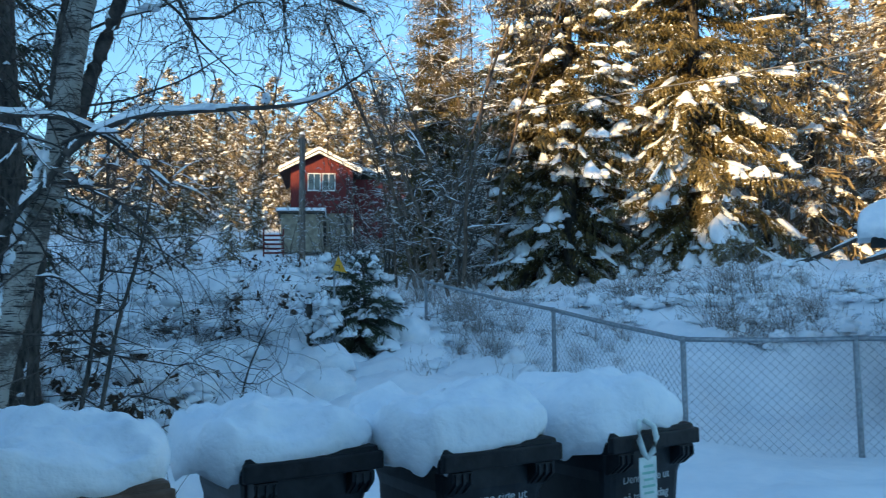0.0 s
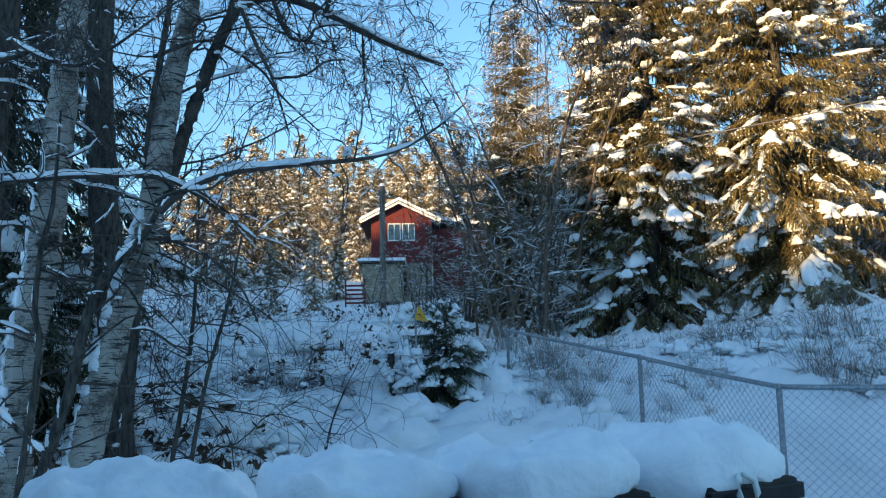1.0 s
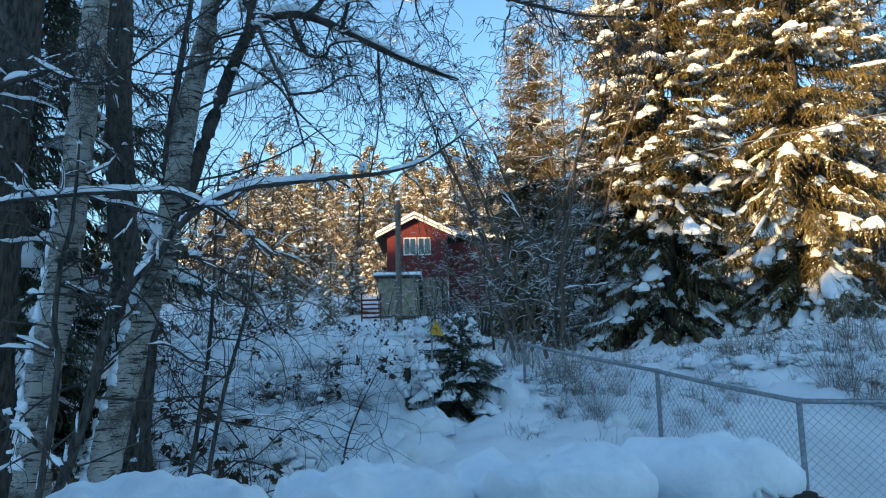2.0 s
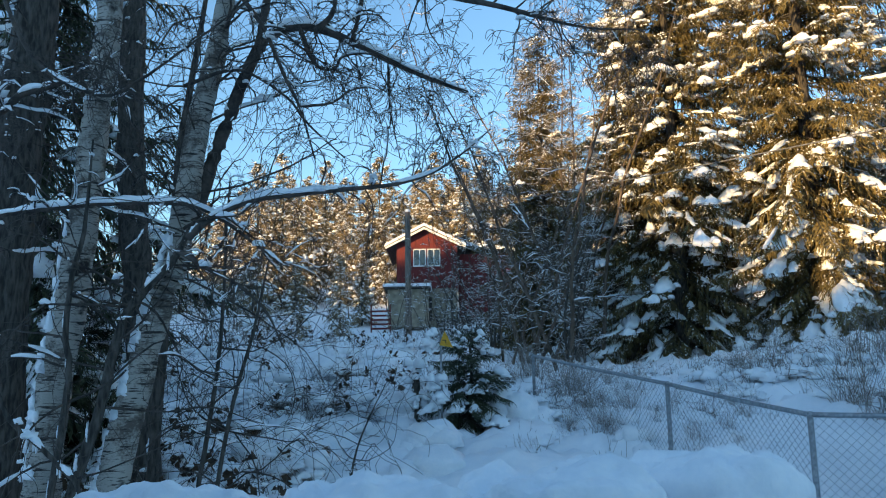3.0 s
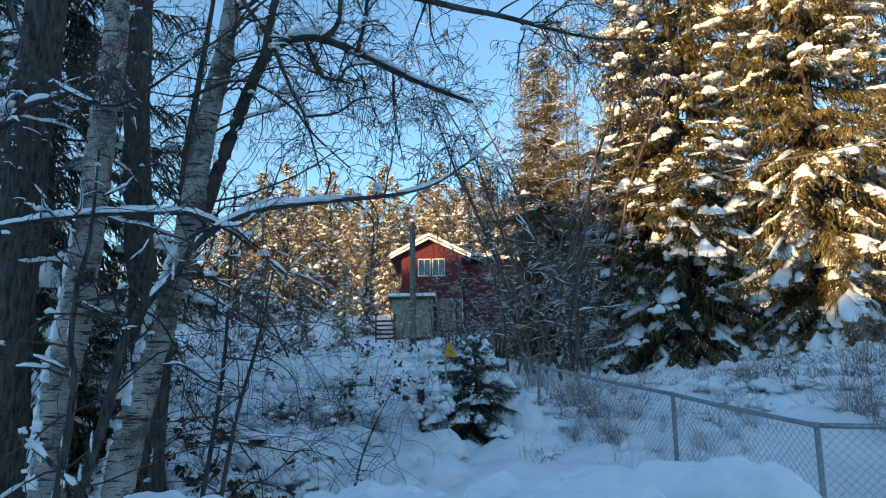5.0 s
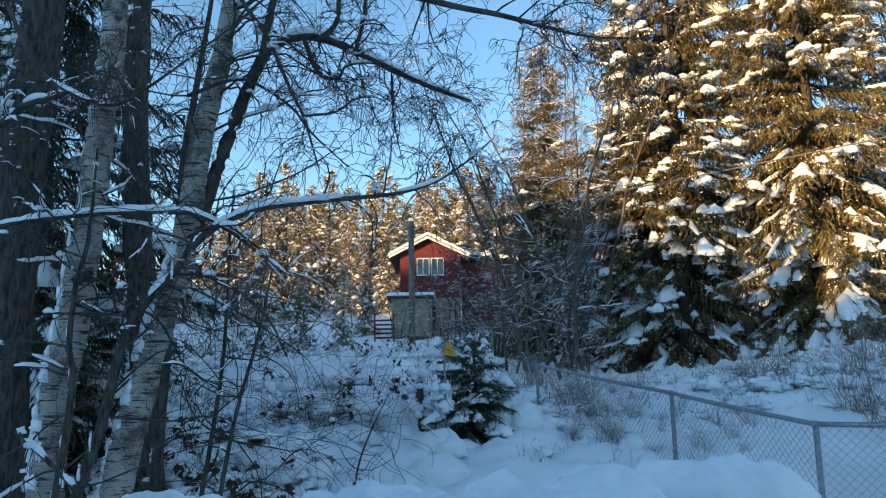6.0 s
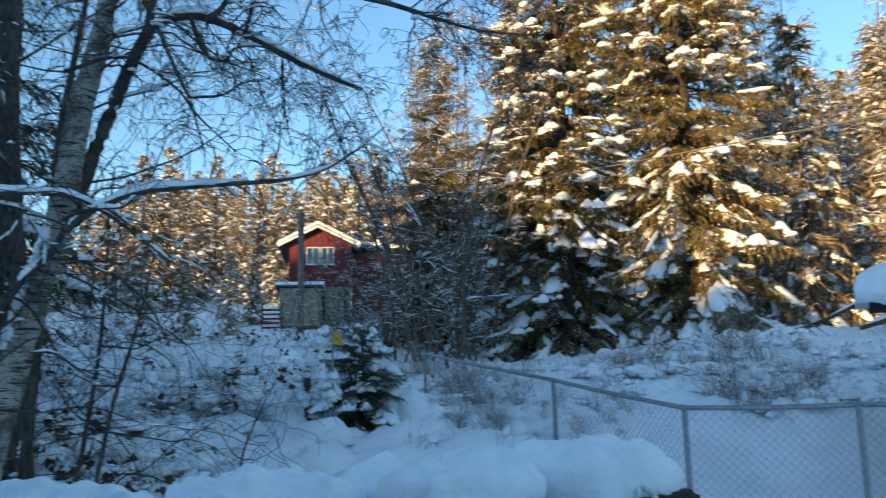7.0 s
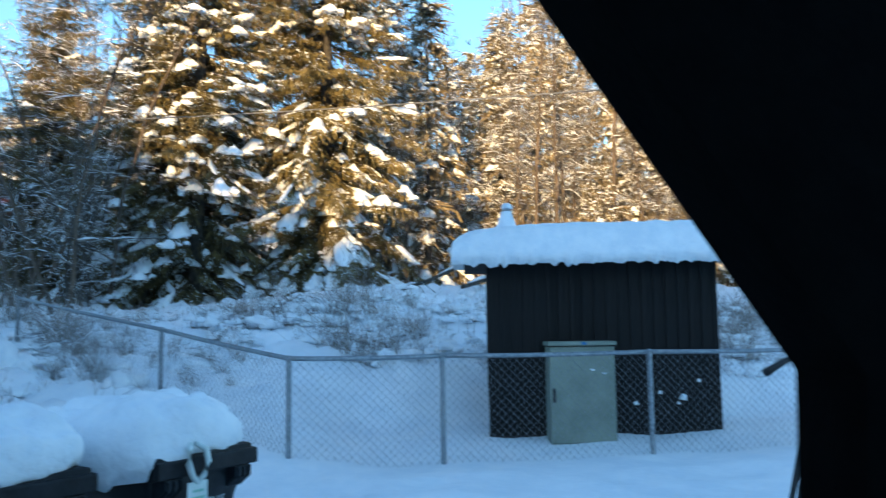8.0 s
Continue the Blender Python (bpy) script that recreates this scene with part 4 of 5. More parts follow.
def dark_tree(seed, o, ctrl, label, twigs, depth=2, lain=0.0):
    r = random.Random(seed)
    o = Vector(o)
    e = thing("bare_tree", o, label, "tree", "trees by the bins")
    t, w, s = Soup(), Soup(), Soup()
    c = [(x - o.x, y - o.y, z - o.z, q) for x, y, z, q in ctrl]
    limb(t, s, c, r, sides=12, load=lain, size=1.4)
    path = smooth_path(c, 6)
    for _ in range(twigs):
        p = path[r.randrange(len(path) // 6, len(path))]
        a = r.uniform(0, 6.28)
        grow(w, s, Vector(p[:3]), (math.cos(a), math.sin(a), r.uniform(-0.2, 0.6)), r.uniform(0.7, 2.0), min(0.014, p[3] * 0.5), depth, r, 0.12, 0.3, (3, 5), 8, 1.0, 0.22)
    trunk_snow(s, c, r, 44 if ctrl[0][3] > 0.1 else 6)
    finish_tree(e, BARK, t, s, w, TWIG)


birch_clump()
forked_birch()
dark_tree(41, (-5.95, 8.1, 0.3), [(-5.95, 8.1, 0.0, 0.19), (-6.08, 8.04, 2.2, 0.175), (-6.28, 7.96, 4.25, 0.165), (-6.32, 7.95, 5.7, 0.15), (-6.38, 7.92, 8.44, 0.1), (-6.4, 7.9, 11, 0.04)], "dark rough-barked tree with snowy side twigs", 30)
dark_tree(42, (-6.42, 6.49, 0.3), [(-6.42, 6.49, 0.0, 0.27), (-6.44, 6.49, 2.69, 0.25), (-6.41, 6.5, 4.19, 0.24), (-6.33, 6.53, 5.4, 0.22), (-6.27, 6.56, 7.5, 0.16), (-6.2, 6.6, 10, 0.06)], "thick dark trunk with snow in its bark", 30)
dark_tree(43, (-4.6, 5.74, 0.3), [(-4.68, 5.7, 0.1, 0.05), (-4.6, 5.74, 0.64, 0.048), (-4.42, 5.81, 1.26, 0.045), (-4.27, 5.88, 2.04, 0.042), (-4.13, 5.93, 2.3, 0.038), (-3.88, 6.04, 2.61, 0.03), (-3.66, 6.0, 2.9, 0.015)], "slim dark leaning stem beside the birches", 16, 1, 0.8)
dark_tree(44, (-4.58, 5.53, 0.3), [(-4.62, 5.5, 0.1, 0.03), (-4.51, 5.56, 1.31, 0.027), (-4.49, 5.57, 1.71, 0.026), (-4.53, 5.55, 1.98, 0.024), (-4.51, 5.56, 2.45, 0.022), (-4.44, 5.59, 2.82, 0.018), (-4.41, 5.6, 3.6, 0.008)], "thin crooked dark sapling in front of a birch", 14, 1)
dark_tree(45, (-5.07, 7.28, 0.4), [(-5.1, 7.2, 0.2, 0.06), (-5.07, 7.28, 2.11, 0.052), (-5.0, 7.3, 3.18, 0.046), (-4.98, 7.31, 4.04, 0.04), (-4.88, 7.36, 4.94, 0.034), (-4.72, 7.42, 6.27, 0.02)], "slim dark tree behind the birches", 24)
dark_tree(46, (-4.16, 6.79, 0.4), [(-4.2, 6.78, 0.3, 0.022), (-4.16, 6.79, 0.67, 0.022), (-4.05, 6.84, 1.52, 0.02), (-4.0, 6.86, 2.25, 0.016), (-3.99, 6.86, 2.9, 0.012), (-3.97, 6.87, 3.51, 0.006)], "upright bare sapling in the snow", 18, 1)
dark_tree(47, (-3.87, 6.69, 0.4), [(-3.9, 6.68, 0.3, 0.02), (-3.87, 6.69, 0.69, 0.02), (-3.76, 6.74, 1.42, 0.018), (-3.61, 6.8, 2.02, 0.014), (-3.46, 6.87, 2.9, 0.006)], "upright bare sapling in the snow", 18, 1)
dark_tree(48, (-3.98, 4.2, 0.2), [(-3.2, 4.62, 0.3, 0.014), (-3.26, 4.57, 0.88, 0.016), (-3.38, 4.52, 1.04, 0.016), (-3.5, 4.46, 1.17, 0.016), (-3.68, 4.39, 1.33, 0.015), (-3.79, 4.34, 1.56, 0.013), (-3.98, 4.26, 1.88, 0.01)], "bent sapling arched under snow", 5, 1, 1.4)


# ---- young spruce and sign by the fence's end ----
small = spruce_meshes(1.5, 0.86, 51, 170, 0.26, low=0.02, load=0.45, dust=0.12, lump=1.0, taper=0.55, hang=0.9)
# needle colour darkened for the shade by the fence
spruce((-3.67, 12.31, 0.9), small, "small bushy spruce with snow pads, beside the fence's end", 30, needles=NEEDLE_SHADE)
pad = thing("snow_mound", (-3.0, 12.7, 1.02), "rounded heap of snow lying on a bush", "snow heap")
r = random.Random(61)
s = Soup()
for c, a, b_, h in (((0, 0, 0), 0.36, 0.32, 0.42), ((0.32, 0.1, -0.1), 0.3, 0.27, 0.3), ((-0.22, -0.1, 0), 0.24, 0.24, 0.5)):
    s.blob(Vector(c), a, b_, h, r, 0, 0.12, 7, 14)
linked("snow", s.mesh("snow"), SNOW, pad)
stub = thing("snowy_stump", (-4.33, 11.9, 0.8), "broken twiggy stump plastered with snow", "tree stump")
s, w = Soup(), Soup()
w.tube([Vector((0, 0, -0.3)), Vector((0.02, 0, 0.4)), Vector((-0.02, 0.03, 0.95))], [0.07, 0.06, 0.045], 8)
for _ in range(26):
    h = r.uniform(0.05, 1.1)
    a = r.uniform(0, 6.28)
    d = Vector((math.cos(a), math.sin(a), r.uniform(-0.3, 0.6)))
    b0 = Vector((0.02 * math.sin(5 * h), 0.02, h))
    e0 = b0 + d * r.uniform(0.1, 0.24) * (1.25 - 0.6 * h)
    w.tube([b0, b0.lerp(e0, 0.5) + rand_dir(r) * 0.03, e0], [0.012, 0.009, 0.005], 4, closed=False)
    for f in (0.35, 0.7, 1.0):
        if r.random() < 0.8:
            q = r.choice((0.022, 0.035, 0.05, 0.07)) * r.uniform(0.8, 1.2)
            s.blob(b0.lerp(e0, f) + UP * 0.01, q * 1.2, q * 0.9, q * r.uniform(0.8, 1.5), r, a, 0.28, 5, 8)
linked("trunk", w.mesh("trunk"), BARK, stub)
stuff("snow_load", s.mesh("snow_load"), SNOW, stub, "snow plastered over the stump")

sign = thing("warning_sign", (-3.75, 11.66, 0.85), "yellow triangular sign on a thin snowy post", "sign", turn=22)
part("post", cyl_bm(0.018, 1.7, (-0.07, 0.06, 0.6), 10), GALV, sign)
bm = bmesh.new()
tri = [bm.verts.new(p) for p in ((-0.09, 0, 1.28), (0.11, 0, 1.24), (-0.01, 0, 1.49))]
f_ = bm.faces.new(tri)
ext = bmesh.ops.extrude_face_region(bm, geom=[f_])
bmesh.ops.translate(bm, verts=[v for v in ext["geom"] if isinstance(v, bmesh.types.BMVert)], vec=(0, 0.006, 0))
bmesh.ops.recalc_face_normals(bm, faces=bm.faces)
plate = part("plate", bm, YELLOW, sign, "yellow enamel triangle")
part("mark", box_bm(0.05, 0.003, 0.012, (-0.02, -0.004, 1.35), 0), CABDARK, plate, "black mark")
part("mark", box_bm(0.012, 0.003, 0.05, (0.005, -0.004, 1.33), 0, turn=0), CABDARK, plate, "black mark")
s = Soup()
for _ in range(30):
    h = r.uniform(0.3, 1.5)
    q = r.choice((0.025, 0.04, 0.06, 0.08)) * r.uniform(0.8, 1.2)
    s.blob(Vector((-0.17 + 0.09 * math.sin(4 * h) + r.gauss(0, 0.05), 0.07 + r.gauss(0, 0.04), h)), q, q * 0.8, q * r.uniform(0.8, 1.4), r, r.uniform(0, 3), 0.25, 5, 9)
stuff("snow_load", s.mesh("snow_load"), SNOW, sign, "clumps of snow behind the sign")

# ---- shrubs under snow ----
def shrub_meshes(seed, stems, height, spread, load, size, leaves=0, thick=0.011, bend=0.2, droop=0.2):
    r = random.Random(seed)
    w, s, lf = Soup(), Soup(), Soup()
    for _ in range(stems):
        a = r.uniform(0, 6.28)
        out = r.uniform(0.1, 1.0) * spread
        grow(w, s, (r.gauss(0, 0.1), r.gauss(0, 0.1), -0.1), (math.cos(a) * out, math.sin(a) * out, 1.0), height * r.uniform(0.6, 1.3), r.uniform(0.003, thick), 1, r, droop, load * 0.7, (3, 6) if bend > 0.1 else (1, 3), 5, size, bend, 0.0022)
    for _ in range(leaves):
        c = Vector((r.gauss(0, 0.3), r.gauss(0, 0.3), r.uniform(0.1, height * 0.8)))
        for _ in range(5):
            d1, d2 = rand_dir(r) * 0.05, rand_dir(r) * 0.03
            cc = c + rand_dir(r) * 0.06
            lf.quad(cc - d1, cc + d2, cc + d1, cc - d2)
    for _ in range(int(stems * load * 1.3) if load > 0.4 else 0):
        a, q = r.uniform(0, 6.28), r.choice((0.04, 0.06, 0.09, 0.15)) * r.uniform(0.8, 1.3)
        s.blob(Vector((math.cos(a) * r.uniform(0, 0.5), math.sin(a) * r.uniform(0, 0.5), r.uniform(0.05, height * 0.5))), q, q * 0.8, q * 0.6, r, a, 0.25, 4, 7)
    return w.mesh("brushwood"), s.mesh("snow_load") if s.v else None, lf.mesh("foliage") if leaves else None


SHRUBS = [shrub_meshes(70 + i, 10, 1.15, 0.75, 0.55, 1.0, 5 if i % 2 else 2) for i in range(5)]
DRYSHRUBS = [shrub_meshes(80 + i, 34, 0.8, 0.42, 0.3, 0.7, 0, 0.006, 0.06, 0.04) for i in range(3)]


def brush_meshes(seed, stems=11, height=0.5, clumps=46, leaves=4):
    """Low brushwood packed with lumps of snow, and a few withered leaves."""
    r = random.Random(seed)
    w, s, lf = Soup(), Soup(), Soup()
    for k in range(stems):
        a, out = r.uniform(0, 6.28), r.uniform(0.05, 0.5)
        p = Vector((math.cos(a) * out, math.sin(a) * out, -0.05))
        d = Vector((r.gauss(0, 0.45), r.gauss(0, 0.45), 1)).normalized()
        pts = [p]
        for i in range(5):
            d = (d + rand_dir(r) * 0.28 - UP * 0.07 * i).normalized()
            pts.append(pts[-1] + d * (height * r.uniform(0.6, 1.5) / 5))
        w.tube(pts, [0.005, 0.004, 0.0035, 0.003, 0.0025, 0.002], 3, closed=False)
        for _ in range(3):
            q = pts[r.randint(1, 4)]
            e = q + rand_dir(r) * 0.16 + UP * 0.06
            w.tube([q, q.lerp(e, 0.5) + rand_dir(r) * 0.02, e], [0.0035, 0.003, 0.002], 3, closed=False)
            if r.random() < 0.5:
                z = r.choice((0.012, 0.018, 0.03))
                s.blob(q.lerp(e, r.random()) + UP * 0.006, z * 1.7, z, z * 0.8, r, r.uniform(0, 3), 0.3, 3, 5)
    for _ in range(clumps):
        a, out = r.uniform(0, 6.28), 0.62 * r.random() ** 0.6
        q = r.choice((0.02, 0.03, 0.045, 0.07, 0.1)) * r.uniform(0.8, 1.2)
        s.blob(Vector((math.cos(a) * out, math.sin(a) * out, r.uniform(-0.04, height * 0.42) * (1 - out * 1.1))), q * 1.4, q * 1.1, q * 0.85, r, a, 0.28, 4, 7)
    for _ in range(leaves):
        c = Vector((r.gauss(0, 0.25), r.gauss(0, 0.25), r.uniform(0.1, height)))
        for _ in range(6):
            d1, d2 = rand_dir(r) * 0.055, rand_dir(r) * 0.035
            cc = c + rand_dir(r) * 0.07
            lf.quad(cc - d1, cc + d2, cc + d1, cc - d2)
    return w.mesh("brushwood"), s.mesh("snow_load"), lf.mesh("foliage") if leaves else None


def tussock(at, size, seed, turn):
    """A tuft of long dry grass hanging out from under a snow cap."""
    r = random.Random(seed)
    e = thing("grass_tussock", at, "brown tussock of dry grass under a cap of snow", "grass", "tussocks on the slope", turn=turn)
    w, s = Soup(), Soup()
    for _ in range(260):
        a, q = r.uniform(0, 6.28), r.uniform(0.05, 0.34) * size
        o = Vector((math.cos(a), math.sin(a), 0))
        c = o * q * 0.7 + UP * r.uniform(0.1, 0.42) * size
        w.tube([c, c + o * 0.13 * size + UP * 0.02, c + o * r.uniform(0.18, 0.3) * size - UP * r.uniform(0.1, 0.35) * size + rand_dir(r) * 0.05], [0.006, 0.005, 0.003], 3, closed=False)
    for _ in range(9):
        a, q = r.uniform(0, 6.28), r.uniform(0, 0.22) * size
        z = r.uniform(0.09, 0.17) * size
        s.blob(Vector((math.cos(a) * q, math.sin(a) * q, 0.42 * size)), z * 1.5, z * 1.1, z * 0.8, r, a, 0.22, 5, 9)
    stuff("grass", w.mesh("grass"), DRYGRASS, e)
    stuff("snow_load", s.mesh("snow_load"), SNOW, e, "cap of snow")


def shrub(at, meshes, mat, label, turn, size, group):
    e = thing("shrub", at, label, "shrub", group, turn=turn)
    e.scale = (size, size, size)
    stuff("brushwood", meshes[0], mat, e)
    if meshes[1]:
        stuff("snow_load", meshes[1], SNOW, e, "snow caught in the twigs")
    if meshes[2]:
        stuff("foliage", meshes[2], LEAF, e, "withered brown leaves")


BRUSH = [brush_meshes(95 + i, leaves=(0, 3, 0, 7, 1)[i]) for i in range(5)]
BANKBRUSH = [brush_meshes(105 + i, 9, 0.34, 22, 0) for i in range(3)]
r = random.Random(93)
count = 0
while count < 120:
    d, px = 7.6 + 18 * r.random() ** 1.2, r.uniform(-0.44, 0.0)
    x, y = 0.84 - 0.386 * d + 0.922 * px * d, 0.64 + 0.922 * d + 0.386 * px * d
    if px > -0.13 and d < 13.5 or px > -0.2 and d < 9.5:
        continue
    count += 1
    shrub((x, y, ground(x, y) - 0.04), BRUSH[count % 5], FROST, "low brushwood packed with lumps of snow", r.uniform(0, 360), r.uniform(0.7, 1.4), "brushwood on the slope")
bank_w, bank_s = Soup(), Soup()
for k in range(150):
    x, y = r.uniform(-3.6, 11), 13.3 + 5.5 * r.random()
    m = pose(x, y, ground(x, y) - 0.05, 0, 0, r.uniform(0, 360)) @ Matrix.Scale(r.uniform(0.6, 1.3), 4)
    for soup, me in ((bank_w, BANKBRUSH[k % 3][0]), (bank_s, BANKBRUSH[k % 3][1])):
        o = len(soup.v)
        soup.v += [m @ v.co for v in me.vertices]
        soup.f += [tuple(o + i for i in p.vertices) for p in me.polygons]
weeds = thing("weeds", (0, 0, 0), "frosted weeds and lumps of snow on the bank", "weeds", kind="stuff")
stuff("brushwood", bank_w.mesh("brushwood"), FROST, weeds)
stuff("snow_load", bank_s.mesh("snow_load"), SNOW, weeds, "snow caught in the weeds")
for k, (deg, d, q) in enumerate(((-30.5, 12.4, 1.0), (-33.5, 14, 0.9), (-36.5, 12, 0.8), (-29.0, 16.5, 0.9), (-32.2, 11.0, 0.7), (-38.5, 14.5, 0.9))):
    x, y = 0.9 + d * math.sin(radians(deg)), 0.65 + d * math.cos(radians(deg))
    tussock((x, y, ground(x, y) - 0.16), q, 300 + k, 40.0 * k)
r = random.Random(91)
count = 0
while count < 22:
    d, px = r.uniform(7.6, 30), r.uniform(-0.42, 0.02)
    x, y = 0.84 - 0.386 * d + 0.922 * px * d, 0.64 + 0.922 * d + 0.386 * px * d
    if px > -0.1 and d < 13 or px > -0.16 and d < 9.5 or px > -0.17 and d > 16:
        continue
    count += 1
    shrub((x, y, ground(x, y) - 0.05), SHRUBS[count % 5], FROST, "leafless shrub bent under fresh snow", r.uniform(0, 360), r.uniform(0.7, 1.35) * (1 if d < 18 else 1.4), "shrubs on the slope")
for k in range(85):
    x, y = r.uniform(-4.5, 12), r.uniform(13.6, 18.3)
    if k < 14:
        x, y = r.uniform(-2.5, 0.6), r.uniform(11.6, 14.5)
    shrub((x, y, ground(x, y) - 0.04), DRYSHRUBS[k % 3], DRY, "dry brown stalks standing in the snow", r.uniform(0, 360), r.choice((0.5, 0.7, 0.9, 1.1, 1.35)) * r.uniform(0.85, 1.1) * (0.45 if k < 14 else 1.0 if y < 17.5 else 0.55), "dry stalks on the bank")
# thin twiggy bush in front
dark_tree(49, (-3.34, 8.11, 0.3), [(-3.4, 8.1, 0.2, 0.014), (-3.3, 8.12, 0.8, 0.011), (-3.15, 8.15, 1.2, 0.008), (-2.95, 8.2, 1.6, 0.004)], "thin branching twig standing in the snow", 14, 1)

# low snow hummocks and rocks on the slope
for k in range(85):
    d, px = r.uniform(8.0, 19), r.uniform(-0.4, 0.02)
    x, y = 0.84 - 0.386 * d + 0.922 * px * d, 0.64 + 0.922 * d + 0.386 * px * d
    e = thing("snow_mound", (x, y, ground(x, y) - 0.08), "small hummock of snow over low growth", "snow heap", "snow hummocks")
    s = Soup()
    for _ in range(3):
        q = r.choice((0.1, 0.16, 0.22, 0.34)) * r.uniform(0.8, 1.2)
        s.blob(Vector((r.gauss(0, 0.14), r.gauss(0, 0.14), 0)), q * 1.2, q, q * 0.8, r, r.uniform(0, 3), 0.16, 6, 11)
    stuff("snow", s.mesh("snow"), SNOW, e)
for k in range(165):
    x, y = r.uniform(-3.5, 10), r.uniform(13.2, 20.5)
    if k < 48:
        x, y = r.uniform(-2.8, 0.4), r.uniform(10.9, 14.5)
    e = thing("snow_mound", (x, y, ground(x, y) - 0.1), "small tuft of growth capped with snow", "snow heap", "snow hummocks")
    s, w = Soup(), Soup()
    for _ in range(3):
        q = r.choice((0.05, 0.08, 0.12, 0.18)) * r.uniform(0.8, 1.2)
        s.blob(Vector((r.gauss(0, 0.12), r.gauss(0, 0.12), q * 0.3)), q * 1.3, q, q * 0.8, r, r.uniform(0, 3), 0.25, 5, 9)
    for _ in range(7):
        d1 = Vector((r.gauss(0, 0.35), r.gauss(0, 0.35), 1)).normalized() * r.uniform(0.15, 0.45)
        b0 = Vector((r.gauss(0, 0.08), r.gauss(0, 0.08), -0.05))
        w.tube([b0, b0 + d1 * 0.5, b0 + d1 + Vector((r.gauss(0, 0.03), r.gauss(0, 0.03), 0))], [0.004, 0.003, 0.002], 3, closed=False)
    stuff("snow", s.mesh("snow"), SNOW, e)
    stuff("grass", w.mesh("grass"), DRY, e, "dry grass blades")
for x, y, q in ((-13.5, 28.5, 1.0), (-14.5, 30.5, 0.9), (-15.6, 29.0, 1.2), (-12.6, 29.6, 0.8), (-16.5, 32.0, 1.1), (-11.8, 27.0, 0.6), (-14.6, 27.6, 0.9), (-17.5, 33.5, 1.0), (-12.9, 31.5, 0.7)):
    e = thing("rock", (x, y, ground(x, y) - 0.1), "dark boulder with a cap of snow", "rock", "boulders on the slope")
    s, c = Soup(), Soup()
    s.blob(Vector((0, 0, 0)), q * 1.3, q * 0.8, q * 0.6, r, r.uniform(0, 3), 0.22, 6, 12)
    c.blob(Vector((0.05, 0.15, q * 0.45)), q * 1.0, q * 0.6, q * 0.32, r, 0.4, 0.15, 6, 12)
    linked("stone", s.mesh("stone"), ROCK, e)
    stuff("snow_load", c.mesh("snow_load"), SNOW, e, "cap of snow")

# ---- red house on the slope ----
house = thing("house", (-25.4, 60.1, 6.75), "red-painted timber house with a snowy gable roof, half hidden by trees", "house", turn=22.7)


def prism(poly, y0, y1):
    """A solid of a polygon in the xz plane between two depths."""
    bm = bmesh.new()
    a = [bm.verts.new((x, y0, z)) for x, z in poly]
    b = [bm.verts.new((x, y1, z)) for x, z in poly]
    bm.faces.new(a)
    bm.faces.new(list(reversed(b)))
    n = len(a)
    for i in range(n):
        bm.faces.new((a[i], b[i], b[(i + 1) % n], a[(i + 1) % n]))
    bmesh.ops.recalc_face_normals(bm, faces=bm.faces)
    return bm


part("basement", box_bm(4.8, 8, 4.2, (0, 4.0, 0.8), 0.02), RENDERWALL, house, "grey rendered basement wall")
part("wall", prism([(-2.45, 2.9), (2.45, 2.9), (2.45, 6.35), (-0.2, 7.65), (-2.45, 6.5)], -0.1, 8), RED, house)
for k in range(24):
    x = -2.4 + k * 0.208
    top = 7.6 - abs(x + 0.2) * 0.5
    part("board", box_bm(0.05, 0.03, top - 2.95, (x, -0.11, (top + 2.95) / 2)), RED, house)
for sx, x1, z1 in ((-1, -3.3, 6.1), (1, 3.1, 6.05)):
    poly = [(-0.2, 7.72), (x1, z1), (x1, z1 + 0.14), (-0.2, 7.9)]
    part("roof", prism(poly, -0.7, 8.5), BARK, house, "dark roof edge")
    part("bargeboard", prism([(-0.2, 7.6), (x1, z1 - 0.06), (x1, z1 + 0.12), (-0.2, 7.8)], -0.74, -0.7), WHITE, house, "white bargeboard")
    part("snow_load", prism([(-0.2, 7.9), (x1 + 0.05 * sx, z1 + 0.15), (x1 + 0.05 * sx, z1 + 0.36), (-0.2, 8.12)], -0.78, 8.5), SNOW, house, "snow on the roof")
for x in (-0.6, 0.55):
    win = part("window", box_bm(1.05, 0.08, 1.45, (x, -0.13, 5.38), 0.01), WHITE, house, "white window frame")
    for dx in (-0.24, 0.24):
        part("pane", box_bm(0.4, 0.02, 1.25, (x + dx, -0.175, 5.38)), GLASS_DARK, win, "dark reflecting glass")
part("annex", box_bm(3.1, 3.0, 2.9, (-1.45, -1.4, 1.05), 0.02), RENDERWALL, house, "pale rendered lean-to")
part("doorway", box_bm(0.5, 0.06, 1.9, (0.1, -0.2, 1.2)), BARK, house, "dark doorway")
part("annex_roof", box_bm(3.6, 3.6, 0.12, (-1.5, -1.5, 2.6), 0.02), BARK, house)
part("snow_load", box_bm(3.7, 3.7, 0.26, (-1.5, -1.5, 2.79), 0.09), SNOW, house, "snow on the lean-to roof")
part("wing", box_bm(4.2, 5, 6.2, (4.7, 4.6, 2.9), 0.02), RED, house, "dark red side wing")
part("wing_roof", prism([(2.4, 6.6), (7.2, 6.0), (7.2, 6.12), (2.4, 6.75)], 1.6, 7.4), BARK, house)
part("snow_load", prism([(2.4, 6.75), (7.25, 6.12), (7.25, 6.38), (2.4, 7.05)], 1.5, 7.4), SNOW, house, "snow on the wing's roof")
part("chimney", box_bm(0.6, 0.6, 1.4, (-1.0, 3.5, 8.1), 0.02), RENDERWALL, house)
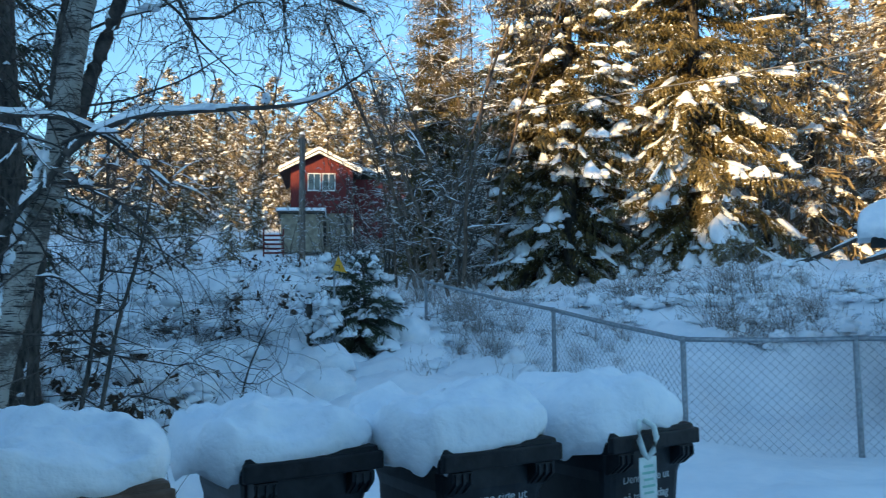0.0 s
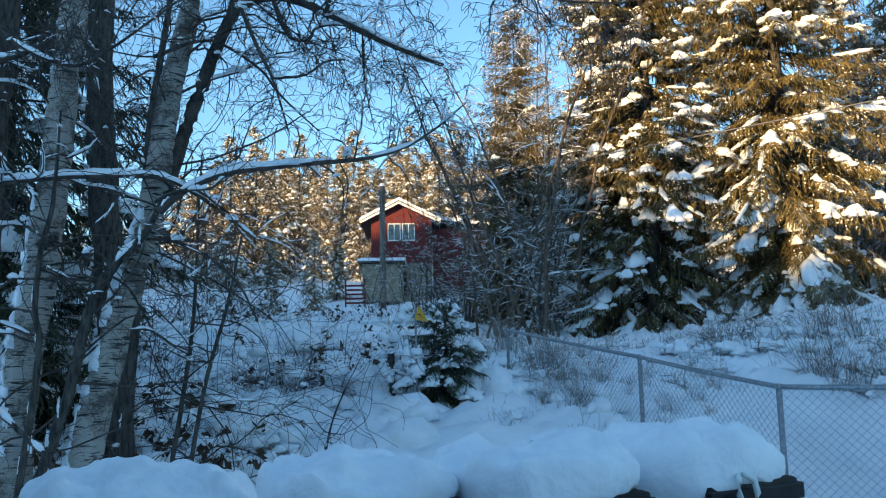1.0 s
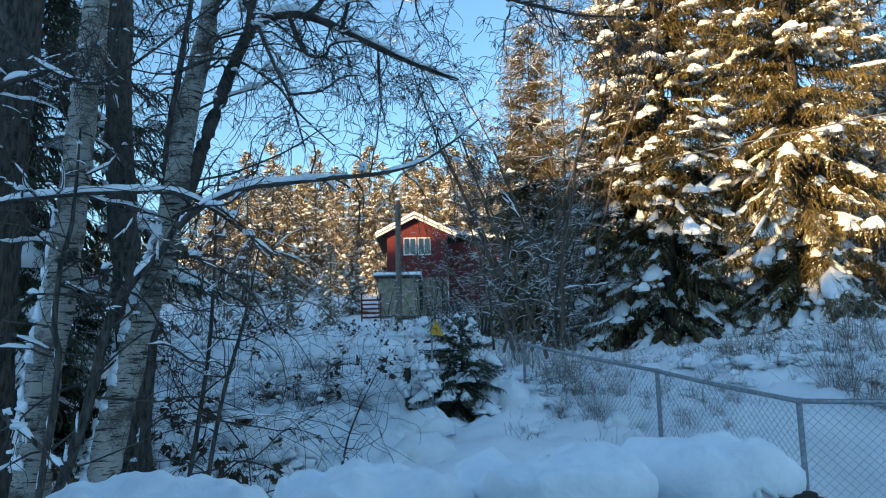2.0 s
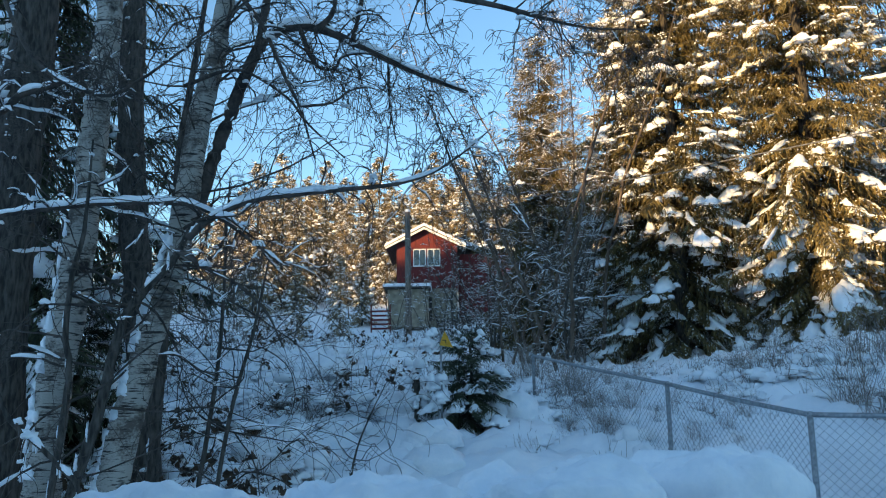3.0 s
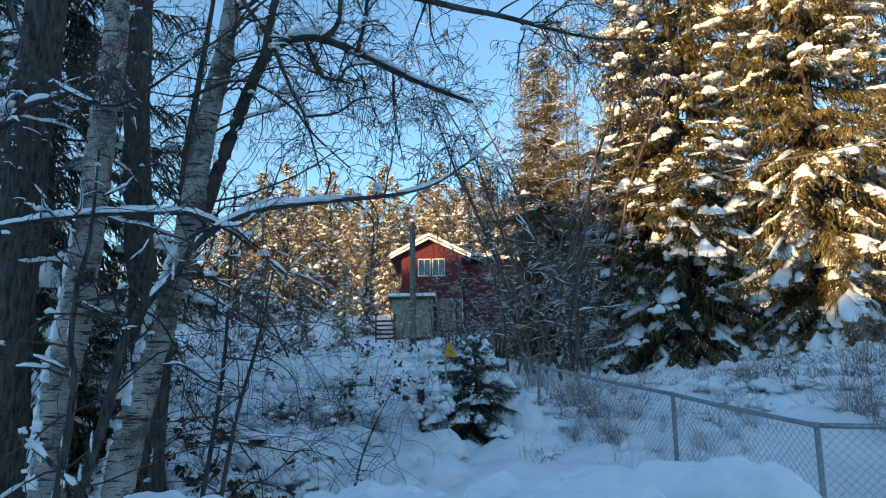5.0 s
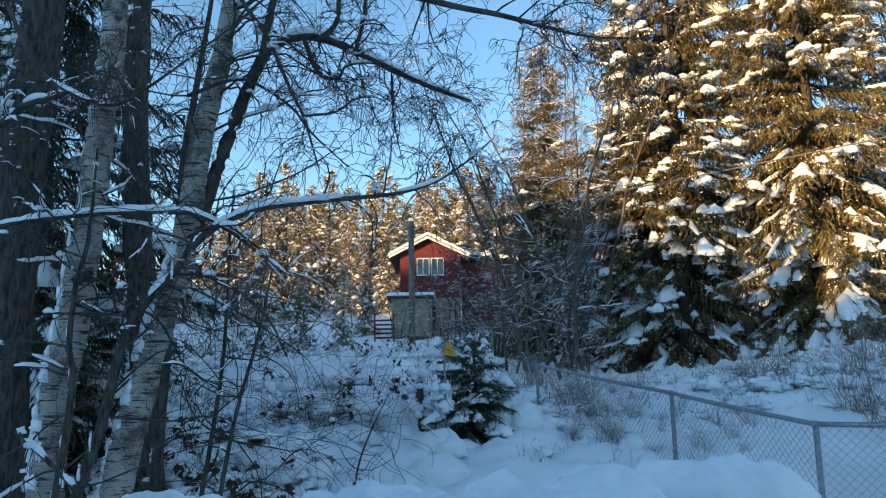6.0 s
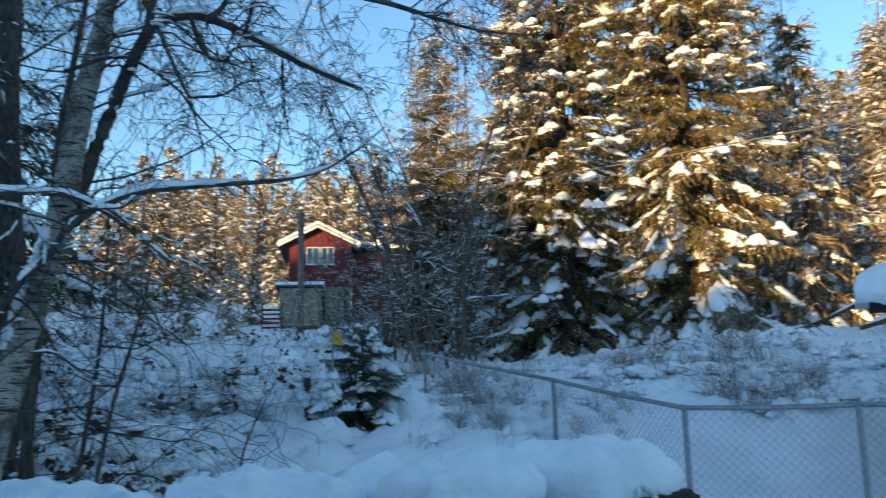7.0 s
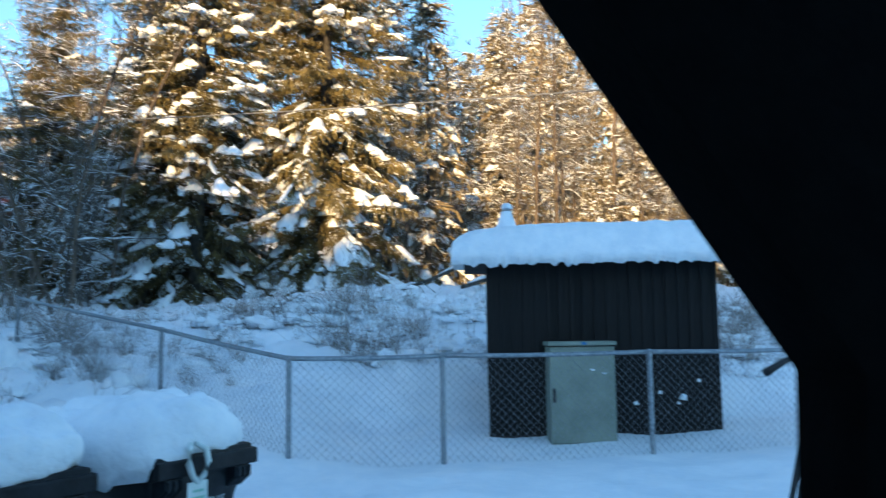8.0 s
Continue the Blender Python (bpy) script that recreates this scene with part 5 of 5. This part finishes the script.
rail = thing("wooden_fence", (-21.2, 53.0, 5.4), "low wooden picket fence in the snow", "fence", turn=22)
for k in range(14):
    part("picket", box_bm(0.09, 0.03, 1.1, (k * 0.2, 0, 0.55), 0.006), BARK, rail)
for z in (0.3, 0.85):
    part("rail", box_bm(2.8, 0.04, 0.08, (1.3, 0.04, z), 0.006), BARK, rail)
deck = thing("red_railing", (-26.6, 54.2, 5.9), "red slatted railing beside the lean-to", "railing", turn=22)
for k in range(5):
    part("slat", box_bm(1.5, 0.04, 0.14, (0, 0, 0.2 + 0.32 * k), 0.008), RED, deck)
for x in (-0.7, 0.7):
    part("post", box_bm(0.1, 0.1, 2.1, (x, 0.06, 0.95), 0.008), RED, deck)

# ---- utility pole and cable ----
pole = thing("utility_pole", (-16.2, 36.9, 3.1), "grey weathered wooden utility pole", "utility pole")
part("shaft", cyl_bm(0.175, 7.6, (0, 0, 3.5), 14, 0.14), POLEWOOD, pole)
part("cap", cyl_bm(0.16, 0.14, (0, 0, 7.35), 14, 0.1), SNOW, pole, "cap of snow")
for dx in (-0.18, 0.18):
    part("insulator", cyl_bm(0.035, 0.14, (dx, 0, 7.0), 10), CABDARK, pole)
part("crossarm", box_bm(0.5, 0.08, 0.08, (0, 0, 6.9), 0.01), POLEWOOD, pole)
wire = Soup()
A, B = Vector((-16.0, 36.9, 10.2)), Vector((12.4, 8.1, 4.77))
wire.tube([A.lerp(B, t / 40) - UP * (0.55 * 4 * (t / 40) * (1 - t / 40) * 0.62) for t in range(41)], [0.016] * 41, 5)
tagged(linked("overhead_cable", wire.mesh("overhead_cable"), CABLE), "thin grey overhead cable slung from a wooden pole", "cable")

# ---- woods ----
FAR = [spruce_meshes(h, sp, 100 + i, 120, 3.6, low=0.04, load=0.6, dust=0.3, lump=1.5, taper=0.75, hang=0.8) for i, (h, sp) in enumerate(((13.5, 2.7), (12.0, 2.4), (15.0, 2.9)))]
BARE = [bare_meshes(h, sp, 120 + i, n, 2, 0.5, 0.02 + 0.02 * i, low=lo, size=1.55, droop=0.04, split=(4, 6), fine=0.006, base=0.05 + 0.014 * i) for i, (h, sp, n, lo) in enumerate(((12.5, 2.1, 40, 0.1), (15.0, 2.4, 42, 0.16), (9.5, 1.8, 36, 0.08), (17.0, 2.3, 44, 0.2)))]


ALDER = [alder_meshes(h, 140 + i, n, 13, sp) for i, (h, n, sp) in enumerate(((8.5, 3, 1.05), (6.5, 4, 0.9), (10.5, 2, 1.2)))]


def bearing(deg, d):
    """A place d metres off at a bearing to the right of +y, seen from the yard."""
    return 0.9 + d * math.sin(radians(deg)), 0.65 + d * math.cos(radians(deg))


r = random.Random(131)
# sunlit spruce wood behind the house; needle colour carries the warm light
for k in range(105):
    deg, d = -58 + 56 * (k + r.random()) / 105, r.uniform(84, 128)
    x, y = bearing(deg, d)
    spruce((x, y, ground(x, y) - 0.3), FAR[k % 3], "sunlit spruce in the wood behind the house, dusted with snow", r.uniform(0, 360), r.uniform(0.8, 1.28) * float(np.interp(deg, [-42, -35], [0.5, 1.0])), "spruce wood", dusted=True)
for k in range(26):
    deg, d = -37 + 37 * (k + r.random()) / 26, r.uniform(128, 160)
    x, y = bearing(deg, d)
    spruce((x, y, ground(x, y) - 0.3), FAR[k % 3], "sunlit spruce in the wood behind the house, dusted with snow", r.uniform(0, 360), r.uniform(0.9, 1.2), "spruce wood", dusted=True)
# nearer small spruces beside the house
for deg, d, q in ((-33, 52, 0.45), (-30, 58, 0.5), (-36, 66, 0.6), (-49, 40, 0.6), (-28.5, 70, 0.55), (-8, 48, 0.9), (-3, 52, 1.0), (2, 44, 0.8)):
    x, y = bearing(deg, d)
    spruce((x, y, ground(x, y) - 0.2), FAR[int(d) % 3], "young spruce near the house, powdered with snow", r.uniform(0, 360), q, "young spruces", dusted=True)
# leafless trees among them
for k in range(24):
    deg, d = r.uniform(-56, -24), r.uniform(40, 80)
    if -31 < deg < -14 and d < 68:
        continue
    x, y = bearing(deg, d)
    bare_tree((x, y, ground(x, y) - 0.2), BARE[k % 4], "leafless tree on the slope with snow along its twigs", PINE_BARK, r.uniform(0, 360), r.uniform(0.4, 0.75), "leafless trees")
for deg, d, v, q in ((-19.3, 34, 2, 0.7), (-18.6, 40, 0, 0.6), (-21.6, 38, 2, 0.55), (-22.8, 30, 2, 0.55), (-20.8, 27, 0, 0.45), (-25.6, 26, 2, 0.4), (-20.2, 33, 2, 0.62), (-21.9, 31, 0, 0.5), (-19.6, 26, 2, 0.6), (-23.9, 34, 2, 0.5), (-19.0, 30, 0, 0.55)):
    x, y = bearing(deg, d)
    bare_tree((x, y, ground(x, y) - 0.2), ALDER[1 if v else 0], "small leafless tree in front of the house", BARK, r.uniform(0, 360), q * 1.35, "alder thicket")
# thicket left of the big spruces
for deg, d, v, q in ((-15.0, 20, 2, 0.9), (-14.2, 21.5, 0, 0.75), (-12.7, 25.5, 2, 1.05), (-13.1, 24.5, 1, 0.75), (-16.5, 24, 2, 0.85), (-13.2, 27, 0, 0.9), (-15.6, 26, 2, 0.9), (-18.2, 22, 2, 0.6), (-17.5, 29, 1, 0.7), (-14.4, 29, 1, 0.85), (-14.8, 31, 0, 1.0), (-19.3, 28, 0, 0.6), (-16.0, 33, 3, 0.7), (-13.6, 24.5, 0, 0.95), (-17.1, 22, 2, 0.95)):
    x, y = bearing(deg, d)
    bare_tree((x, y, ground(x, y) - 0.2), BARE[v] if d > 26.5 else ALDER[v % 3], "leafless alder with snow-lined twigs beside the spruces", PINE_BARK, r.uniform(0, 360), q * 1.15, "alder thicket")
# mixed wood behind the hut
for k in range(62):
    deg, d = 3.5 + 42 * (k + r.random()) / 62, r.uniform(27, 50)
    x, y = bearing(deg, d)
    bare_tree((x, y, ground(x, y) - 0.2), BARE[k % 4], "leafless birch on the bank, its twigs lined with snow", PINE_BARK if k % 2 else BARK, r.uniform(0, 360), r.uniform(0.8, 1.25), "mixed wood")
for deg, d, q in ((9.3, 33, 0.95), (6.4, 38, 1.1), (14.5, 40, 1.1), (20.5, 25.5, 0.3), (21.6, 27, 0.32), (24, 30, 0.5), (27, 36, 0.9), (32, 34, 0.8), (38, 38, 1.1), (17, 46, 1.2)):
    x, y = bearing(deg, d)
    spruce((x, y, ground(x, y) - 0.2), FAR[int(d) % 3], "spruce among bare trees on the bank", r.uniform(0, 360), q, "mixed wood spruces", dusted=True)
for k in range(32):
    deg, d = 1 + 42 * (k + r.random()) / 32, r.uniform(50, 78)
    x, y = bearing(deg, d)
    spruce((x, y, ground(x, y) - 0.3), FAR[k % 3], "spruce deeper in the wood above the bank", r.uniform(0, 360), r.uniform(1.1, 1.8), "mixed wood spruces", dusted=True)
# dark conifers behind the birches, shade put into their needle colour
for deg, d, sd, h in ((-49.8, 11.5, 151, 12.0), (-56, 15, 152, 12.5), (-47.2, 12.0, 153, 2.8)):
    x, y = bearing(deg, d)
    spruce((x, y, ground(x, y) - 0.2), spruce_meshes(h, 2.1 if h > 5 else 1.2, sd, 210 if h > 5 else 90, 1.0 if h > 5 else 0.6, low=0.02, load=0.55, dust=0.1, lump=0.9, taper=0.5), "dark shaded spruce behind the birches", r.uniform(0, 360), 1.0, "shaded spruces", needles=NEEDLE_SHADE)
# fallen stems on the crest
for k, (x, y, a) in enumerate(((6.0, 19.5, 0.5), (4.6, 20.2, -0.3), (8.2, 19.8, 0.8))):
    e = thing("fallen_branch", (x, y, ground(x, y)), "fallen snow-covered branch on the bank's crest", "branch")
    w, s = Soup(), Soup()
    limb(w, s, [(-1.2, 0, 0.1, 0.05), (-0.4, 0.1, 0.35, 0.045), (0.5, 0, 0.75, 0.035), (1.4, a, 1.1, 0.015)], r, twigs=10, twig_len=0.7, depth=1, load=1.0, size=3.0)
    finish_tree(e, BARK, w, s)

# ---- tripod in the yard ----
tri_ = thing("camera_tripod", (3.09, 3.68, -0.09), "black camera tripod standing in the snow", "tripod")
for a in (200, 320, 80):
    d = Vector((math.cos(radians(a)), math.sin(radians(a)), 0))
    s = Soup()
    s.tube([d * 0.05 + UP * 1.2, d * 0.25 + UP * 0.66], [0.011, 0.011], 10)
    lg = linked("leg", s.mesh("leg"), CABDARK, tri_)
    s = Soup()
    s.tube([d * 0.25 + UP * 0.7, d * 0.5 + UP * -0.03], [0.008, 0.008], 10)
    linked("lower_leg", s.mesh("lower_leg"), GALV, lg, "bare metal lower section")
    s = Soup()
    s.tube([d * 0.235 + UP * 0.71, d * 0.265 + UP * 0.63], [0.02, 0.02], 10)
    linked("clamp", s.mesh("clamp"), CABDARK, lg)
part("centre_column", cyl_bm(0.014, 0.5, (0, 0, 1.2), 12), CABDARK, tri_)
part("collar", cyl_bm(0.05, 0.08, (0, 0, 1.2), 14, 0.04), CABDARK, tri_)
hd = part("head", box_bm(0.09, 0.08, 0.1, (0, 0, 1.47), 0.015), CABDARK, tri_)
part("plate", box_bm(0.12, 0.09, 0.03, (-0.02, 0, 1.545), 0.008), CABDARK, hd)
s = Soup()
s.tube([Vector((-0.02, 0, 1.45)), Vector((-0.12, -0.03, 1.41)), Vector((-0.24, -0.06, 1.36))], [0.009, 0.011, 0.016], 10)
linked("pan_handle", s.mesh("pan_handle"), CABDARK, hd)

# ---- the parked car from which the yard is seen ----
car = thing("car", (0.9, 0.1, 0.0), "dark grey parked van with its side window wound down", "car")
cx, cy = -0.9, -0.1
Y1, Y0 = 1.22, -0.55


def car_part(name, poly, y0, y1, mat, label=""):
    return part(name, prism([(x + cx, z) for x, z in poly], y0 + cy, y1 + cy), mat, car, label)


for y0, y1 in ((Y1 - 0.07, Y1), (Y0, Y0 + 0.07)):
    car_part("front_pillar", [(1.01, 1.92), (1.216, 1.614), (1.35, 1.424), (1.342, 1.2), (1.95, 1.2), (1.8, 1.4), (1.6, 1.66), (1.42, 1.96), (0.985, 1.96)], 1.065 if y0 > 0 else y0, 1.12 if y0 > 0 else y1, CARTRIM, "black trimmed windscreen pillar")
    car_part("middle_pillar", [(-0.04, 1.2), (0.08, 1.2), (0.06, 1.92), (-0.06, 1.92)], y0, y1, CARTRIM, "black trimmed door pillar")
    car_part("rear_pillar", [(-2.0, 1.2), (-1.7, 1.2), (-1.6, 1.92), (-1.9, 1.92)], y0, y1, CARPAINT)
    car_part("door", [(0.1, 0.42), (1.7, 0.42), (1.7, 1.19), (0.1, 1.19)], y0, y1, CARPAINT)
    car_part("rear_side", [(-2.05, 0.45), (0.09, 0.45), (0.09, 1.19), (-2.03, 1.19)], y0, y1, CARPAINT)
    car_part("wing", [(1.71, 0.45), (2.85, 0.45), (2.85, 0.95), (2.5, 1.08), (1.71, 1.19)], y0, y1, CARPAINT)
    car_part("roof_rail", [(-1.95, 1.921), (1.42, 1.921), (1.36, 1.99), (-1.9, 1.99)], y0, y1, CARPAINT)
car_part("roof", [(-1.95, 1.96), (1.38, 1.96), (1.25, 2.01), (-1.8, 2.01)], Y0 + 0.07, Y1 - 0.07, CARPAINT)
car_part("floor_pan", [(-2.0, 0.35), (2.8, 0.35), (2.8, 0.42), (-2.0, 0.42)], Y0, Y1, CARTRIM)
car_part("bonnet", [(1.9, 1.15), (2.82, 0.95), (2.82, 1.0), (1.9, 1.2)], Y0 + 0.07, Y1 - 0.07, CARPAINT)
car_part("dashboard", [(1.5, 0.6), (1.9, 0.6), (1.9, 1.14), (1.65, 1.17), (1.5, 1.08)], Y0 + 0.08, Y1 - 0.08, CARTRIM)
car_part("front_bumper", [(2.82, 0.4), (2.95, 0.45), (2.95, 0.75), (2.82, 0.95)], Y0, Y1, CARPAINT)
car_part("tailgate", [(-2.05, 0.45), (-2.0, 0.45), (-1.88, 1.95), (-1.94, 1.95)], Y0 + 0.07, Y1 - 0.07, CARPAINT)
car_part("seat", [(0.35, 0.43), (0.9, 0.43), (0.9, 0.78), (0.5, 0.74), (0.3, 1.15), (0.12, 1.12)], 0.25, 0.75, CARTRIM, "dark cloth seat")
for x in (-1.3, 2.25):
    for y in (Y0 + 0.1, Y1 - 0.1):
        wh = part("wheel", cyl_bm(0.32, 0.2, (x + cx, y + cy, 0.32), 26, turn=pose(0, 0, 0, 90, 0, 0)), RUBBER, car)
        part("rim", cyl_bm(0.2, 0.21, (x + cx, y + cy, 0.32), 20, turn=pose(0, 0, 0, 90, 0, 0)), GALV, wh)
